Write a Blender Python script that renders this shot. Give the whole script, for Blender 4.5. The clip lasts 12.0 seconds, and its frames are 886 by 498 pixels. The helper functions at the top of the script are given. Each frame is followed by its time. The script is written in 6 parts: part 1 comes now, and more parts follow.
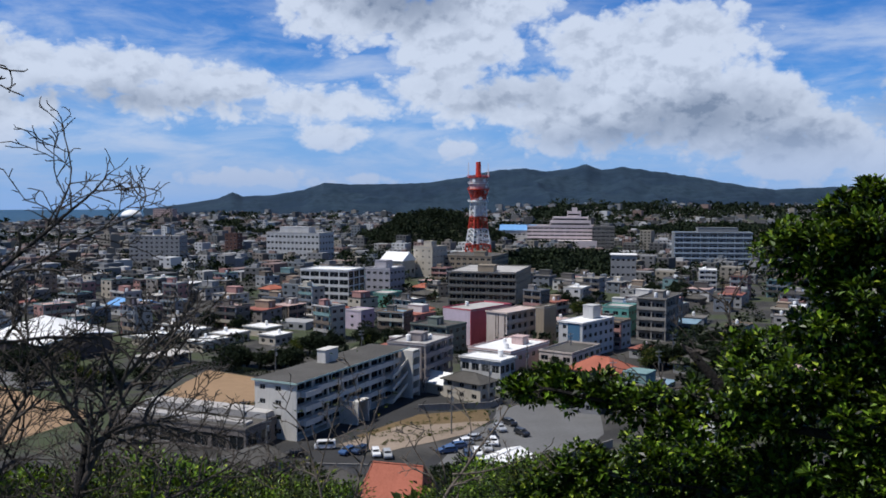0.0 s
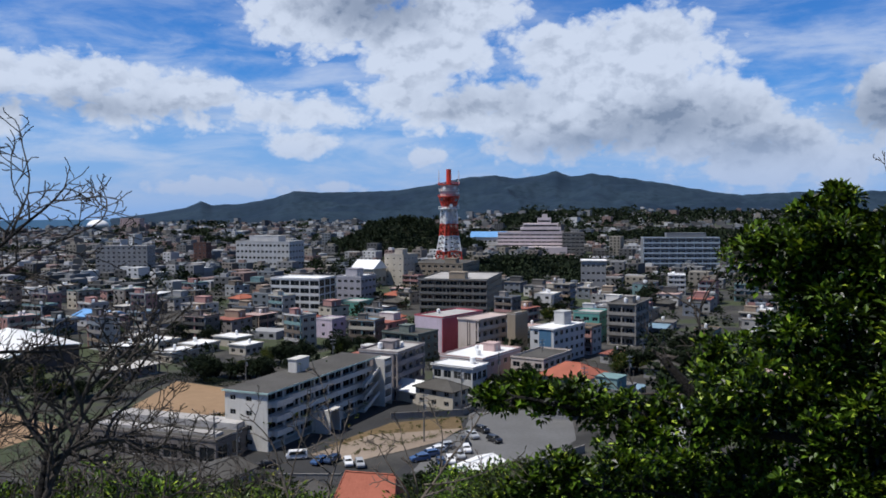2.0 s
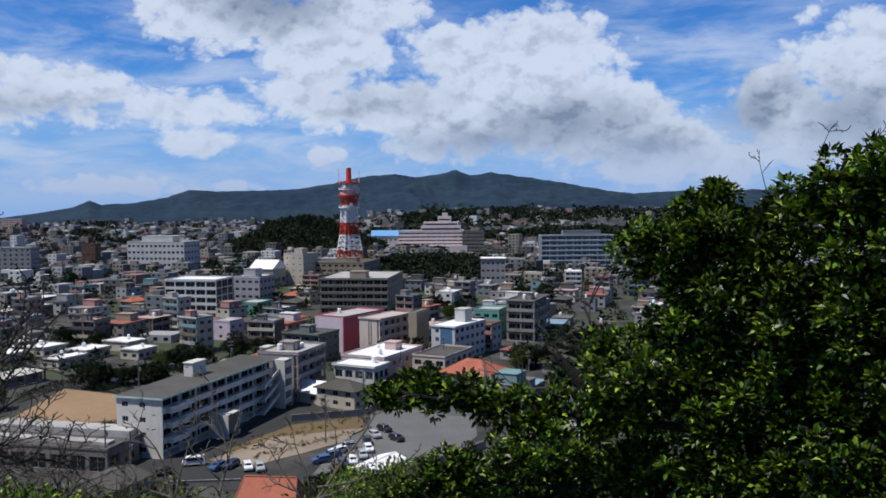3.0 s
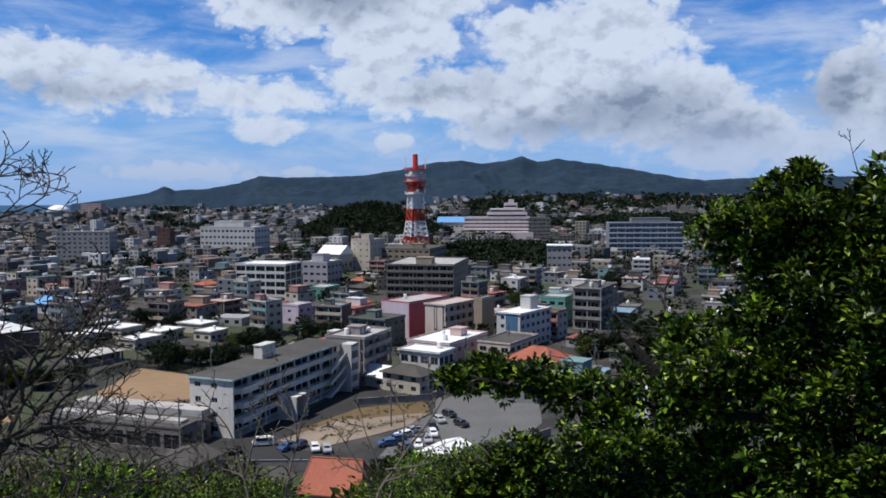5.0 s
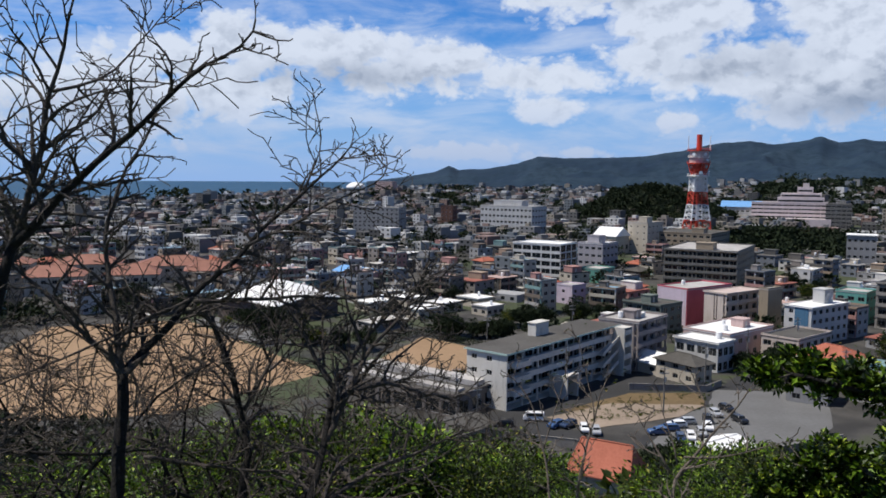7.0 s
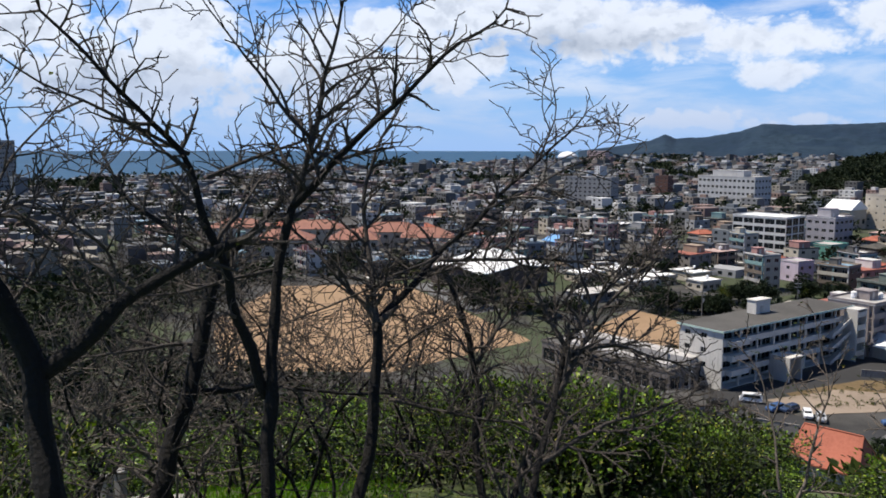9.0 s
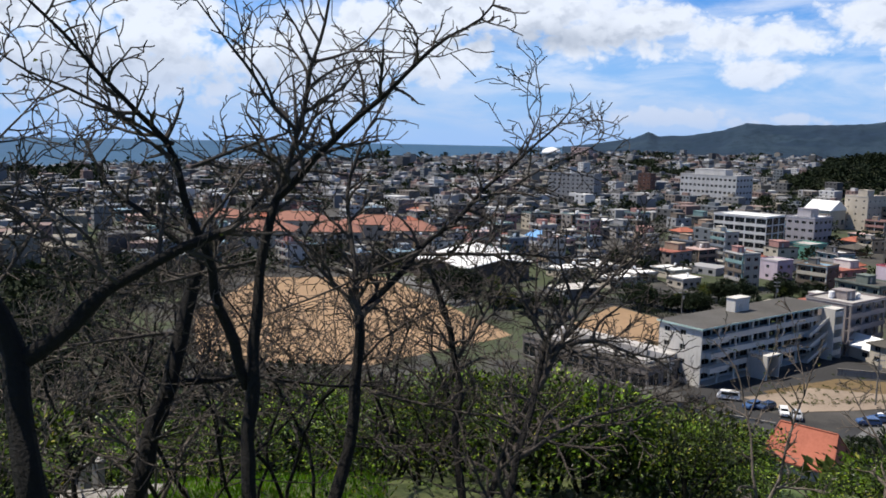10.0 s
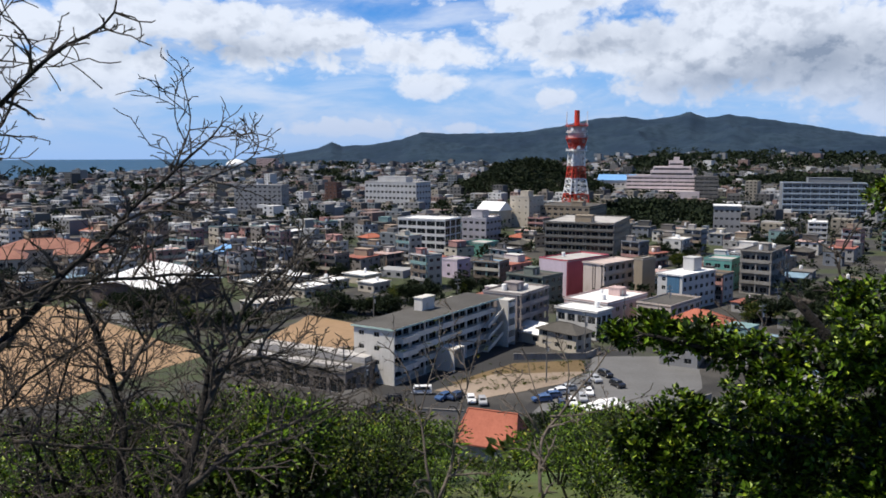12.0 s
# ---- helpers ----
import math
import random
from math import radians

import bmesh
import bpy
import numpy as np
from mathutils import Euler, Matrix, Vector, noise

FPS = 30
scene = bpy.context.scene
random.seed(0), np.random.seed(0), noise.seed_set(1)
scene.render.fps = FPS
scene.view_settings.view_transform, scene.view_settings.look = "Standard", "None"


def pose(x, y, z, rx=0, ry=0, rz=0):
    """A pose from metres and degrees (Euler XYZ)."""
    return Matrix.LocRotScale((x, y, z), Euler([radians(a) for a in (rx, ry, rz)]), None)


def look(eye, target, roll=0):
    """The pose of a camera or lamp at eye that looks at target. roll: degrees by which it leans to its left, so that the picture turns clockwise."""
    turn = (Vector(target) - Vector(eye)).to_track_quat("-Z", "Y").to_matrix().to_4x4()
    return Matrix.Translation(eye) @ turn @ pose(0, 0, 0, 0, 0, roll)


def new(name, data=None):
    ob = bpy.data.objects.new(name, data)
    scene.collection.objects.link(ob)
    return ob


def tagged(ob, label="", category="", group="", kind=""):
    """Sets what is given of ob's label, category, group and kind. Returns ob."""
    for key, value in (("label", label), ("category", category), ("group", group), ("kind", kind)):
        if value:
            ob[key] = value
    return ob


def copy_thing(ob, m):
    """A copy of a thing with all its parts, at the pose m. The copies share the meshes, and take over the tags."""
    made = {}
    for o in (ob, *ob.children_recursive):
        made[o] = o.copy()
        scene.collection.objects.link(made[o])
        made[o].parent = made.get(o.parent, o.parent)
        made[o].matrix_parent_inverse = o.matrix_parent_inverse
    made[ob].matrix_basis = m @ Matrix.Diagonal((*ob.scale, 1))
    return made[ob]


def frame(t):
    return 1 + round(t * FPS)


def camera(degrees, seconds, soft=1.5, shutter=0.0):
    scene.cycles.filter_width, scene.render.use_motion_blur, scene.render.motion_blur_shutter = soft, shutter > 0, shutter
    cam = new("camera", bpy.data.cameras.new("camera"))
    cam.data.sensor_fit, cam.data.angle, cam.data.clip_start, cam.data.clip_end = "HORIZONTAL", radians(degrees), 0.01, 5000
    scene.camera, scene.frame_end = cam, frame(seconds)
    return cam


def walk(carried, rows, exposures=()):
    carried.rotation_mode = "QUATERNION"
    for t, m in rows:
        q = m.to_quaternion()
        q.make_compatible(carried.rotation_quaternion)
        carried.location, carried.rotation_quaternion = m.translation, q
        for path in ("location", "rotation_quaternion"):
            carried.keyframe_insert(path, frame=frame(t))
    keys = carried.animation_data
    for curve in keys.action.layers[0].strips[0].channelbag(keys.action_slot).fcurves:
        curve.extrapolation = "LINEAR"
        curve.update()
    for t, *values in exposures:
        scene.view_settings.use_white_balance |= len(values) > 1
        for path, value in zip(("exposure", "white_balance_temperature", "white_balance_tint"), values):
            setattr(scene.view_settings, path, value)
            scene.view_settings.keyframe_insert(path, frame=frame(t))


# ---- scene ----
# ---------------------------------------------------------------- camera
cam = camera(55.4, 12.0, 1.7)
EYE = 52.0
ROWS = [  # seconds, x, y, z from the first eye, yaw, pitch, roll
    (0.00, 0.000, -0.000, 0.000, 0.00, -3.26, -0.16),
    (0.50, -0.009, 0.084, -0.004, 0.43, -3.39, 0.05),
    (1.00, -0.001, 0.074, -0.004, 0.59, -3.43, 0.34),
    (1.50, 0.000, 0.092, -0.008, -0.07, -3.26, 0.30),
    (2.00, 0.014, 0.079, 0.000, -1.97, -2.76, 0.25),
    (2.50, 0.065, 0.083, -0.003, -5.40, -2.93, 0.36),
    (2.70, 0.078, 0.098, -0.007, -7.03, -2.85, 0.36),
    (3.10, 0.113, 0.161, -0.023, -9.00, -2.92, 0.47),
    (3.50, 0.140, 0.280, -0.051, -9.39, -3.04, 0.61),
    (3.90, 0.149, 0.380, -0.075, -8.65, -3.19, 0.69),
    (4.30, 0.133, 0.390, -0.082, -7.18, -3.39, 0.61),
    (4.50, 0.114, 0.391, -0.084, -6.43, -3.58, 0.54),
    (5.00, 0.075, 0.284, -0.068, -4.22, -3.77, 0.26),
    (5.50, 0.015, 0.107, -0.024, -0.21, -3.71, -0.05),
    (6.00, -0.058, 0.104, -0.027, 4.24, -4.05, -0.36),
    (6.50, -0.126, 0.102, -0.039, 9.33, -4.41, -0.07),
    (7.00, -0.207, 0.110, -0.049, 14.34, -5.10, -0.45),
    (7.50, -0.273, 0.082, -0.062, 19.72, -6.03, 0.09),
    (7.70, -0.303, 0.112, -0.048, 21.72, -6.59, 0.15),
    (8.10, -0.327, 0.048, -0.051, 25.26, -7.14, 0.33),
    (8.50, -0.308, -0.094, -0.057, 27.52, -7.26, 0.22),
    (8.90, -0.275, -0.235, -0.062, 28.57, -7.22, -0.07),
    (9.30, -0.258, -0.296, -0.062, 28.48, -7.28, -0.48),
    (9.50, -0.255, -0.308, -0.062, 28.62, -7.33, -0.83),
    (10.00, -0.258, -0.288, -0.055, 27.38, -7.64, -1.22),
    (10.50, -0.225, -0.276, -0.056, 23.89, -7.53, -0.75),
    (11.00, -0.170, -0.217, -0.036, 18.46, -7.37, -0.84),
    (11.50, -0.110, -0.158, -0.035, 11.69, -6.98, -0.28),
    (12.00, -0.038, -0.135, -0.035, 6.54, -6.68, -0.06),
]


def held(x, y, z, yaw, pitch, roll):
    return pose(x, y, EYE + z, 0, 0, yaw) @ pose(0, 0, 0, pitch) @ pose(0, 0, 0, 0, roll) @ pose(0, 0, 0, 90)


walk(cam, [(r[0], held(*r[1:])) for r in ROWS], [(0, -0.16, 5850, 10), (5.0, -0.12, 5900, 10), (7.5, 0.02, 6150, 10), (9.5, 0.26, 6300, 10), (12, 0.18, 6300, 10)])

# ---------------------------------------------------------------- light
SUN_AZ, SUN_EL = -104.0, 62.0   # degrees to the right of ahead, above the horizon
sun = new("sun", bpy.data.lights.new("sun", "SUN"))
sun.data.energy, sun.data.angle, sun.data.color = 5.8, radians(0.5), (1.0, 0.91, 0.79)
sun_dir = Vector((math.sin(radians(SUN_AZ)) * math.cos(radians(SUN_EL)), math.cos(radians(SUN_AZ)) * math.cos(radians(SUN_EL)), math.sin(radians(SUN_EL))))
sun.matrix_world = look(sun_dir * 100 + Vector((0, 0, EYE)), (0, 0, EYE))
SKY_STRENGTH, CLOUD_STRENGTH = 0.066, 0.80

world = bpy.data.worlds.new("sky")
scene.world = world
world.use_nodes = True


class Nodes:
    """Short hand for node trees."""

    def __init__(self, tree):
        self.t, self.n, self.l = tree, tree.nodes, tree.links

    def add(self, kind, **kw):
        nd = self.n.new(kind)
        for k, v in kw.items():
            setattr(nd, k, v)
        return nd

    def put(self, sock, v):
        if isinstance(v, bpy.types.NodeSocket):
            self.l.new(v, sock)
        else:
            sock.default_value = v

    def math(self, op, a, b=0.0, c=0.0, clamp=False):
        nd = self.add("ShaderNodeMath", operation=op, use_clamp=clamp)
        for s, v in zip(nd.inputs, (a, b, c)):
            self.put(s, v)
        return nd.outputs[0]

    def ramp(self, v, lo, hi, out0=0.0, out1=1.0):
        nd = self.add("ShaderNodeMapRange", interpolation_type="SMOOTHSTEP")
        for s, x in zip(nd.inputs, (v, lo, hi, out0, out1)):
            self.put(s, x)
        return nd.outputs[0]

    def mix(self, f, a, b, blend="MIX"):
        nd = self.add("ShaderNodeMix", data_type="RGBA", blend_type=blend)
        for s, x in ((nd.inputs[0], f), (nd.inputs[6], a), (nd.inputs[7], b)):
            self.put(s, x)
        return nd.outputs[2]

    def noise(self, vec, scale, detail=4.0, rough=0.55, dist=0.0):
        nd = self.add("ShaderNodeTexNoise")
        if vec is not None:
            self.put(nd.inputs["Vector"], vec)
        for k, v in (("Scale", scale), ("Detail", detail), ("Roughness", rough), ("Distortion", dist)):
            nd.inputs[k].default_value = v
        return nd.outputs["Fac"]


# cumulus heaps: azimuth, elevation, half width, half height in degrees, weight
HEAPS_A = [(13.3, 7.8, 9.0, 5.0, 1), (18, 6.0, 7.0, 4.2, 1), (8.7, 6.3, 6.2, 3.9, 1), (23, 3.2, 6.0, 2.6, .9), (15.2, 10.5, 6.2, 2.7, 1), (10.2, 10.1, 3.5, 2.7, 1),
           (-6.3, 12.5, 6.0, 2.9, .9), (0.6, 10.9, 5.6, 4.3, 1), (3.3, 13.3, 5.0, 3.6, 1), (-0.9, 7.8, 3.5, 2.4, .8), (-3.2, 16.0, 10.0, 4.6, .9), (3.0, 6.4, 6.5, 1.9, .7), (24.5, 4.0, 4.5, 2.4, .8)]
HEAPS_B = [(-27, 8.2, 6.5, 2.2, .8), (-20.5, 8.0, 6.0, 2.0, .8), (-14, 7.4, 5.0, 1.6, .8), (-17.5, 6.7, 6.0, 1.9, .7), (-8.6, 6.3, 7.0, 1.6, .55), (-7.1, 4.3, 3.6, 1.2, .7),
           (1.4, 3.5, 2.8, 1.0, .6), (-12, 1.4, 6.0, 0.9, .6), (-5.2, 1.4, 2.0, 0.5, .5), (-29, 5.4, 4.0, 2.8, .9), (-25.5, 5.3, 1.6, 1.4, .9)]
HEAPS_C = [(-55, 7.2, 5.0, 2.8, 1), (-46, 7.3, 4.4, 2.6, 1), (-49, 3.7, 9.0, 3.2, .9), (-35.6, 4.5, 7.0, 3.6, .9), (-31.8, 7.3, 4.0, 2.0, .8), (30.5, 6.2, 3.6, 3.0, .9),
           (33.5, 4.6, 5.0, 3.4, .9), (36, 8, 7.0, 4.6, .9), (27, 2.4, 3.6, 2.0, .8), (-42, 13, 9, 2.6, .7)]


# grey undersides of the heaps, given in the same way
SHADES = [(17.2, 5.3, 7.0, 2.2, 1), (12.0, 4.3, 7.5, 1.4, .8), (22.0, 4.0, 4.5, 1.9, .8), (-2.6, 13.2, 5.0, 2.2, 1), (29.0, 6.0, 3.4, 2.6, .8), (34.5, 5.0, 5.0, 3.0, .8), (5.0, 7.0, 4.5, 1.2, .35),
          (-20.5, 6.3, 8.0, 1.0, .5), (-49.5, 3.4, 8.0, 1.6, .5), (-36.0, 3.4, 6.0, 1.4, .5)]


def lobes(N, place, heaps, soften):
    """Highest of several soft ellipses: 1 in the middle, 0 at the rim, below 0 outside."""
    top = None
    for az, el, w, h, k in heaps:
        m = N.add("ShaderNodeMapping", vector_type="TEXTURE")
        m.inputs["Location"].default_value, m.inputs["Scale"].default_value = (az, el, 0), (w, h, 1)
        N.put(m.inputs["Vector"], place)
        ln = N.add("ShaderNodeVectorMath", operation="LENGTH")
        N.put(ln.inputs[0], m.outputs[0])
        v = N.math("MULTIPLY", N.math("SUBTRACT", 1.0, ln.outputs["Value"]), k)
        top = v if top is None else N.math("SMOOTH_MAX", top, v, soften)
    return top


def cloud_group():
    """Billowing texture of the clouds at a place in the sky."""
    g = bpy.data.node_groups.new("clouds", "ShaderNodeTree")
    g.interface.new_socket("Place", in_out="INPUT", socket_type="NodeSocketVector")
    g.interface.new_socket("Billow", in_out="OUTPUT", socket_type="NodeSocketFloat")
    N = Nodes(g)
    gi, go = N.add("NodeGroupInput"), N.add("NodeGroupOutput")
    st = N.add("ShaderNodeMapping")
    st.inputs["Scale"].default_value = (1, 1.4, 1)
    N.put(st.inputs["Vector"], gi.outputs[0])
    warp = N.add("ShaderNodeTexNoise")
    N.put(warp.inputs["Vector"], st.outputs[0])
    warp.inputs["Scale"].default_value, warp.inputs["Detail"].default_value = 0.5, 3.0
    bent = N.add("ShaderNodeVectorMath", operation="MULTIPLY_ADD")
    N.put(bent.inputs[0], warp.outputs["Color"]), N.put(bent.inputs[2], st.outputs[0])
    bent.inputs[1].default_value = (1.3, 1.3, 0)
    fine = N.noise(st.outputs[0], 0.30, 11.0, 0.60, 0.2)
    puff = N.add("ShaderNodeTexVoronoi", feature="SMOOTH_F1")
    N.put(puff.inputs["Vector"], bent.outputs[0])
    for k, v in (("Scale", 0.55), ("Detail", 3.0), ("Roughness", 0.55), ("Smoothness", 0.35)):
        puff.inputs[k].default_value = v
    N.put(go.inputs[0], N.math("ADD", N.math("MULTIPLY", N.math("SUBTRACT", 0.62, puff.outputs["Distance"]), 0.42), N.math("MULTIPLY", N.math("SUBTRACT", fine, 0.42), 0.95)))
    return g


def make_sky():
    N = Nodes(world.node_tree)
    N.n.clear()
    out = N.add("ShaderNodeOutputWorld")
    tc = N.add("ShaderNodeTexCoord")
    sep = N.add("ShaderNodeSeparateXYZ")
    N.put(sep.inputs[0], tc.outputs["Generated"])
    az = N.math("DEGREES", N.math("ARCTAN2", sep.outputs[0], sep.outputs[1]))
    el = N.math("DEGREES", N.math("ARCSINE", sep.outputs[2]))
    cmb = N.add("ShaderNodeCombineXYZ")
    N.put(cmb.inputs[0], az), N.put(cmb.inputs[1], el)
    g = cloud_group()

    def sample(dx, dy):
        off = N.add("ShaderNodeVectorMath", operation="ADD")
        off.inputs[1].default_value = (dx, dy, 0)
        N.put(off.inputs[0], cmb.outputs[0])
        nd = N.add("ShaderNodeGroup")
        nd.node_tree = g
        N.put(nd.inputs[0], off.outputs[0])
        return nd.outputs[0]

    here, near = sample(0, 0), sample(-0.35, 0.65)
    top = lobes(N, cmb.outputs[0], HEAPS_A + HEAPS_B + HEAPS_C, 0.12)
    # the rest of the sky carries a few clouds of the same kind
    away = N.math("MAXIMUM", N.ramp(el, 17.0, 26.0), N.ramp(N.math("ABSOLUTE", N.math("ADD", az, 9.0)), 50.0, 60.0))
    rest = N.math("MULTIPLY", away, N.ramp(N.noise(cmb.outputs[0], 0.16, 2.0), 0.52, 0.72, 0.0, 0.8))
    top = N.math("MAXIMUM", N.math("MAXIMUM", top, -0.35), N.math("SUBTRACT", rest, 0.35))
    depth = N.math("ADD", top, here)
    cover = N.ramp(depth, -0.12, 0.24)
    vm = N.add("ShaderNodeMapping")   # thin veils of high cloud
    vm.inputs["Scale"].default_value = (0.35, 1.3, 1)
    N.put(vm.inputs["Vector"], cmb.outputs[0])
    veil = N.math("MULTIPLY", N.ramp(N.noise(vm.outputs[0], 0.35, 7.0, 0.6, 0.4), 0.36, 0.70, 0.0, 0.75), N.ramp(el, 18.0, 7.0))
    cover = N.math("MAXIMUM", cover, veil)
    # relief: darker where the cloud grows thicker towards the sun; broad grey bases under the heaps
    relief = N.ramp(N.math("SUBTRACT", near, here), -0.10, 0.30)
    inside = N.ramp(depth, 0.05, 0.45)
    base = N.math("ADD", lobes(N, cmb.outputs[0], SHADES, 0.2), N.math("MULTIPLY", N.math("SUBTRACT", N.noise(cmb.outputs[0], 0.5, 6.0, 0.55), 0.5), 1.0))
    thick = N.math("ADD", N.math("MULTIPLY", N.math("MULTIPLY", relief, inside), 0.40), N.ramp(base, -0.35, 0.9, 0.0, 0.8), clamp=True)
    sky = N.add("ShaderNodeTexSky", sky_type="NISHITA", sun_disc=False)
    sky.sun_elevation, sky.sun_rotation = radians(SUN_EL), radians(SUN_AZ)
    sky.air_density, sky.dust_density, sky.ozone_density = 1.0, 0.0, 2.0
    body = N.mix(thick, (0.93, 0.975, 1.06, 1), (0.30, 0.36, 0.47, 1))
    low = N.ramp(el, 0.5, 6.0)
    body = N.mix(low, (0.60, 0.70, 0.90, 1), body)
    b1, b2 = N.add("ShaderNodeBackground"), N.add("ShaderNodeBackground")
    tint = N.mix(N.ramp(el, 16.0, 45.0), (0.47, 0.99, 1.70, 1), (0.50, 0.62, 0.78, 1))   # deeper and less blue overhead
    blue = N.mix(1.0, sky.outputs[0], tint, "MULTIPLY")
    blue = N.mix(N.ramp(el, 10.0, -1.0, 0.0, 0.9), blue, (4.8, 7.1, 11.8, 1))
    N.put(b1.inputs[0], blue), N.put(b2.inputs[0], body)
    b1.inputs[1].default_value, b2.inputs[1].default_value = SKY_STRENGTH, CLOUD_STRENGTH
    mx = N.add("ShaderNodeMixShader")
    above = N.ramp(el, -0.5, 1.5)
    N.put(mx.inputs[0], N.math("MULTIPLY", N.math("MULTIPLY", cover, above), 0.96))
    N.put(mx.inputs[1], b1.outputs[0]), N.put(mx.inputs[2], b2.outputs[0])
    N.put(out.inputs[0], mx.outputs[0])


make_sky()

# ---------------------------------------------------------------- materials
MATS = {}


def material(name, colour, rough=0.8, metal=0.0, vary=0.25, scale=1.5, bump=0.0, bump_scale=8.0, streaks=0.0, random_tint=0.0, colours=None, spec=0.4, trans=0.0):
    """Base colour with grain and blotches in metres; streaks run down walls; colours: one of them for each object."""
    if name in MATS:
        return MATS[name]
    m = bpy.data.materials.new(name)
    m.use_nodes = True
    N = Nodes(m.node_tree)
    b = m.node_tree.nodes["Principled BSDF"]
    tc = N.add("ShaderNodeTexCoord")
    co = tc.outputs["Object"]
    c = (*colour, 1)
    info = None
    if colours:
        info = N.add("ShaderNodeObjectInfo")
        ramp = N.add("ShaderNodeValToRGB")
        ramp.color_ramp.interpolation = "CONSTANT"
        el = ramp.color_ramp.elements
        while len(el) < len(colours):
            el.new(0.5)
        for i, cc in enumerate(colours):
            el[i].position, el[i].color = i / len(colours), (*cc, 1)
        N.put(ramp.inputs[0], info.outputs["Random"])
        c = ramp.outputs[0]
    n1 = N.noise(co, scale * 0.22, 4.0)
    n2 = N.noise(co, scale * 3.0, 5.0, 0.65)
    f = N.math("ADD", N.math("MULTIPLY", n1, 0.6), N.math("MULTIPLY", n2, 0.4))
    f = N.ramp(f, 0.34, 0.66)
    if streaks:
        mp = N.add("ShaderNodeMapping")
        mp.inputs["Scale"].default_value = (1.6, 1.6, 0.12)
        N.put(mp.inputs["Vector"], co)
        s = N.ramp(N.noise(mp.outputs[0], 1.0, 5.0, 0.7), 0.5, 0.75, 0.0, streaks)
        f2 = N.math("ADD", N.math("MULTIPLY", f, vary), s, clamp=True)
    else:
        f2 = N.math("MULTIPLY", f, vary)
    dark = N.mix(1.0, c, (0.42, 0.40, 0.36, 1), "MULTIPLY")
    col = N.mix(f2, c, dark)
    if random_tint:
        info = info or N.add("ShaderNodeObjectInfo")
        hs = N.add("ShaderNodeHueSaturation")
        N.put(hs.inputs["Value"], N.math("ADD", 1 - random_tint, N.math("MULTIPLY", info.outputs["Random"], 2 * random_tint)))
        N.put(hs.inputs["Color"], col)
        col = hs.outputs[0]
    N.put(b.inputs["Base Color"], col)
    N.put(b.inputs["Roughness"], N.math("ADD", rough - 0.08, N.math("MULTIPLY", n2, 0.16)))
    b.inputs["Metallic"].default_value = metal
    b.inputs["Specular IOR Level"].default_value = spec
    if bump:
        bp = N.add("ShaderNodeBump")
        bp.inputs["Strength"].default_value, bp.inputs["Distance"].default_value = bump, 0.05
        N.put(bp.inputs["Height"], N.noise(co, bump_scale, 6.0, 0.65))
        N.put(b.inputs["Normal"], bp.outputs[0])
    MATS[name] = m
    return m


def leaf_material(name, c0, c1, c2, trans=0.35, rough=0.45, blotch=0.5, scale=1.3):
    """Leaves that differ one from another, darken to c0 in blotches, and let some light through."""
    m = bpy.data.materials.new(name)
    m.use_nodes = True
    N = Nodes(m.node_tree)
    b = m.node_tree.nodes["Principled BSDF"]
    geo, tc = N.add("ShaderNodeNewGeometry"), N.add("ShaderNodeTexCoord")
    r = geo.outputs["Random Per Island"]
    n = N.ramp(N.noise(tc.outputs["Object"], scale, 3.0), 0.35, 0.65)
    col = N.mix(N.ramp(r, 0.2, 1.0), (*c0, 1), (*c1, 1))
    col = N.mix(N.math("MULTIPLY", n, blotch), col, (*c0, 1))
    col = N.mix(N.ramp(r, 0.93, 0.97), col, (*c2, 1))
    N.put(b.inputs["Base Color"], col)
    b.inputs["Roughness"].default_value = rough
    b.inputs["Specular IOR Level"].default_value = 0.22
    tr = N.add("ShaderNodeBsdfTranslucent")
    N.put(tr.inputs[0], N.mix(1.0, col, (1.5, 1.35, 0.5, 1), "MULTIPLY"))
    mx = N.add("ShaderNodeMixShader")
    mx.inputs[0].default_value = trans
    N.put(mx.inputs[1], b.outputs[0]), N.put(mx.inputs[2], tr.outputs[0])
    N.put(m.node_tree.nodes["Material Output"].inputs[0], mx.outputs[0])
    return m


def wall(name, colour, streaks=0.35):
    return material("paint_" + name, tuple(c * 0.52 for c in colour), 0.85, vary=0.3, scale=0.8, streaks=streaks)


M_GLASS = material("window_glass", (0.014, 0.017, 0.020), 0.14, vary=0.3, scale=0.3, spec=0.35)
M_FRAME = material("aluminium", (0.45, 0.45, 0.44), 0.45, 0.6)
M_ROOF = material("roof_concrete", (0.085, 0.08, 0.072), 0.92, vary=0.6, scale=0.5, bump=0.3)
M_ROOF_L = material("roof_light", (0.42, 0.405, 0.39), 0.9, vary=0.6, scale=0.5)
M_PINKROOF = material("pink_roof", (0.50, 0.41, 0.375), 0.9, vary=0.45, scale=0.6)
M_WHITE = material("white_coating", (0.80, 0.80, 0.79), 0.6, vary=0.25, scale=0.5)
M_ANY = material("town_paint", (0.5, 0.5, 0.5), 0.85, vary=0.35, scale=0.7, streaks=0.4, colours=[(.24, .22, .205), (.40, .38, .36), (.12, .11, .10), (.30, .23, .17), (.08, .078, .075), (.46, .42, .35), (.18, .20, .23), (.36, .20, .18), (.15, .12, .095), (.30, .30, .30), (.17, .27, .27), (.55, .54, .52)])
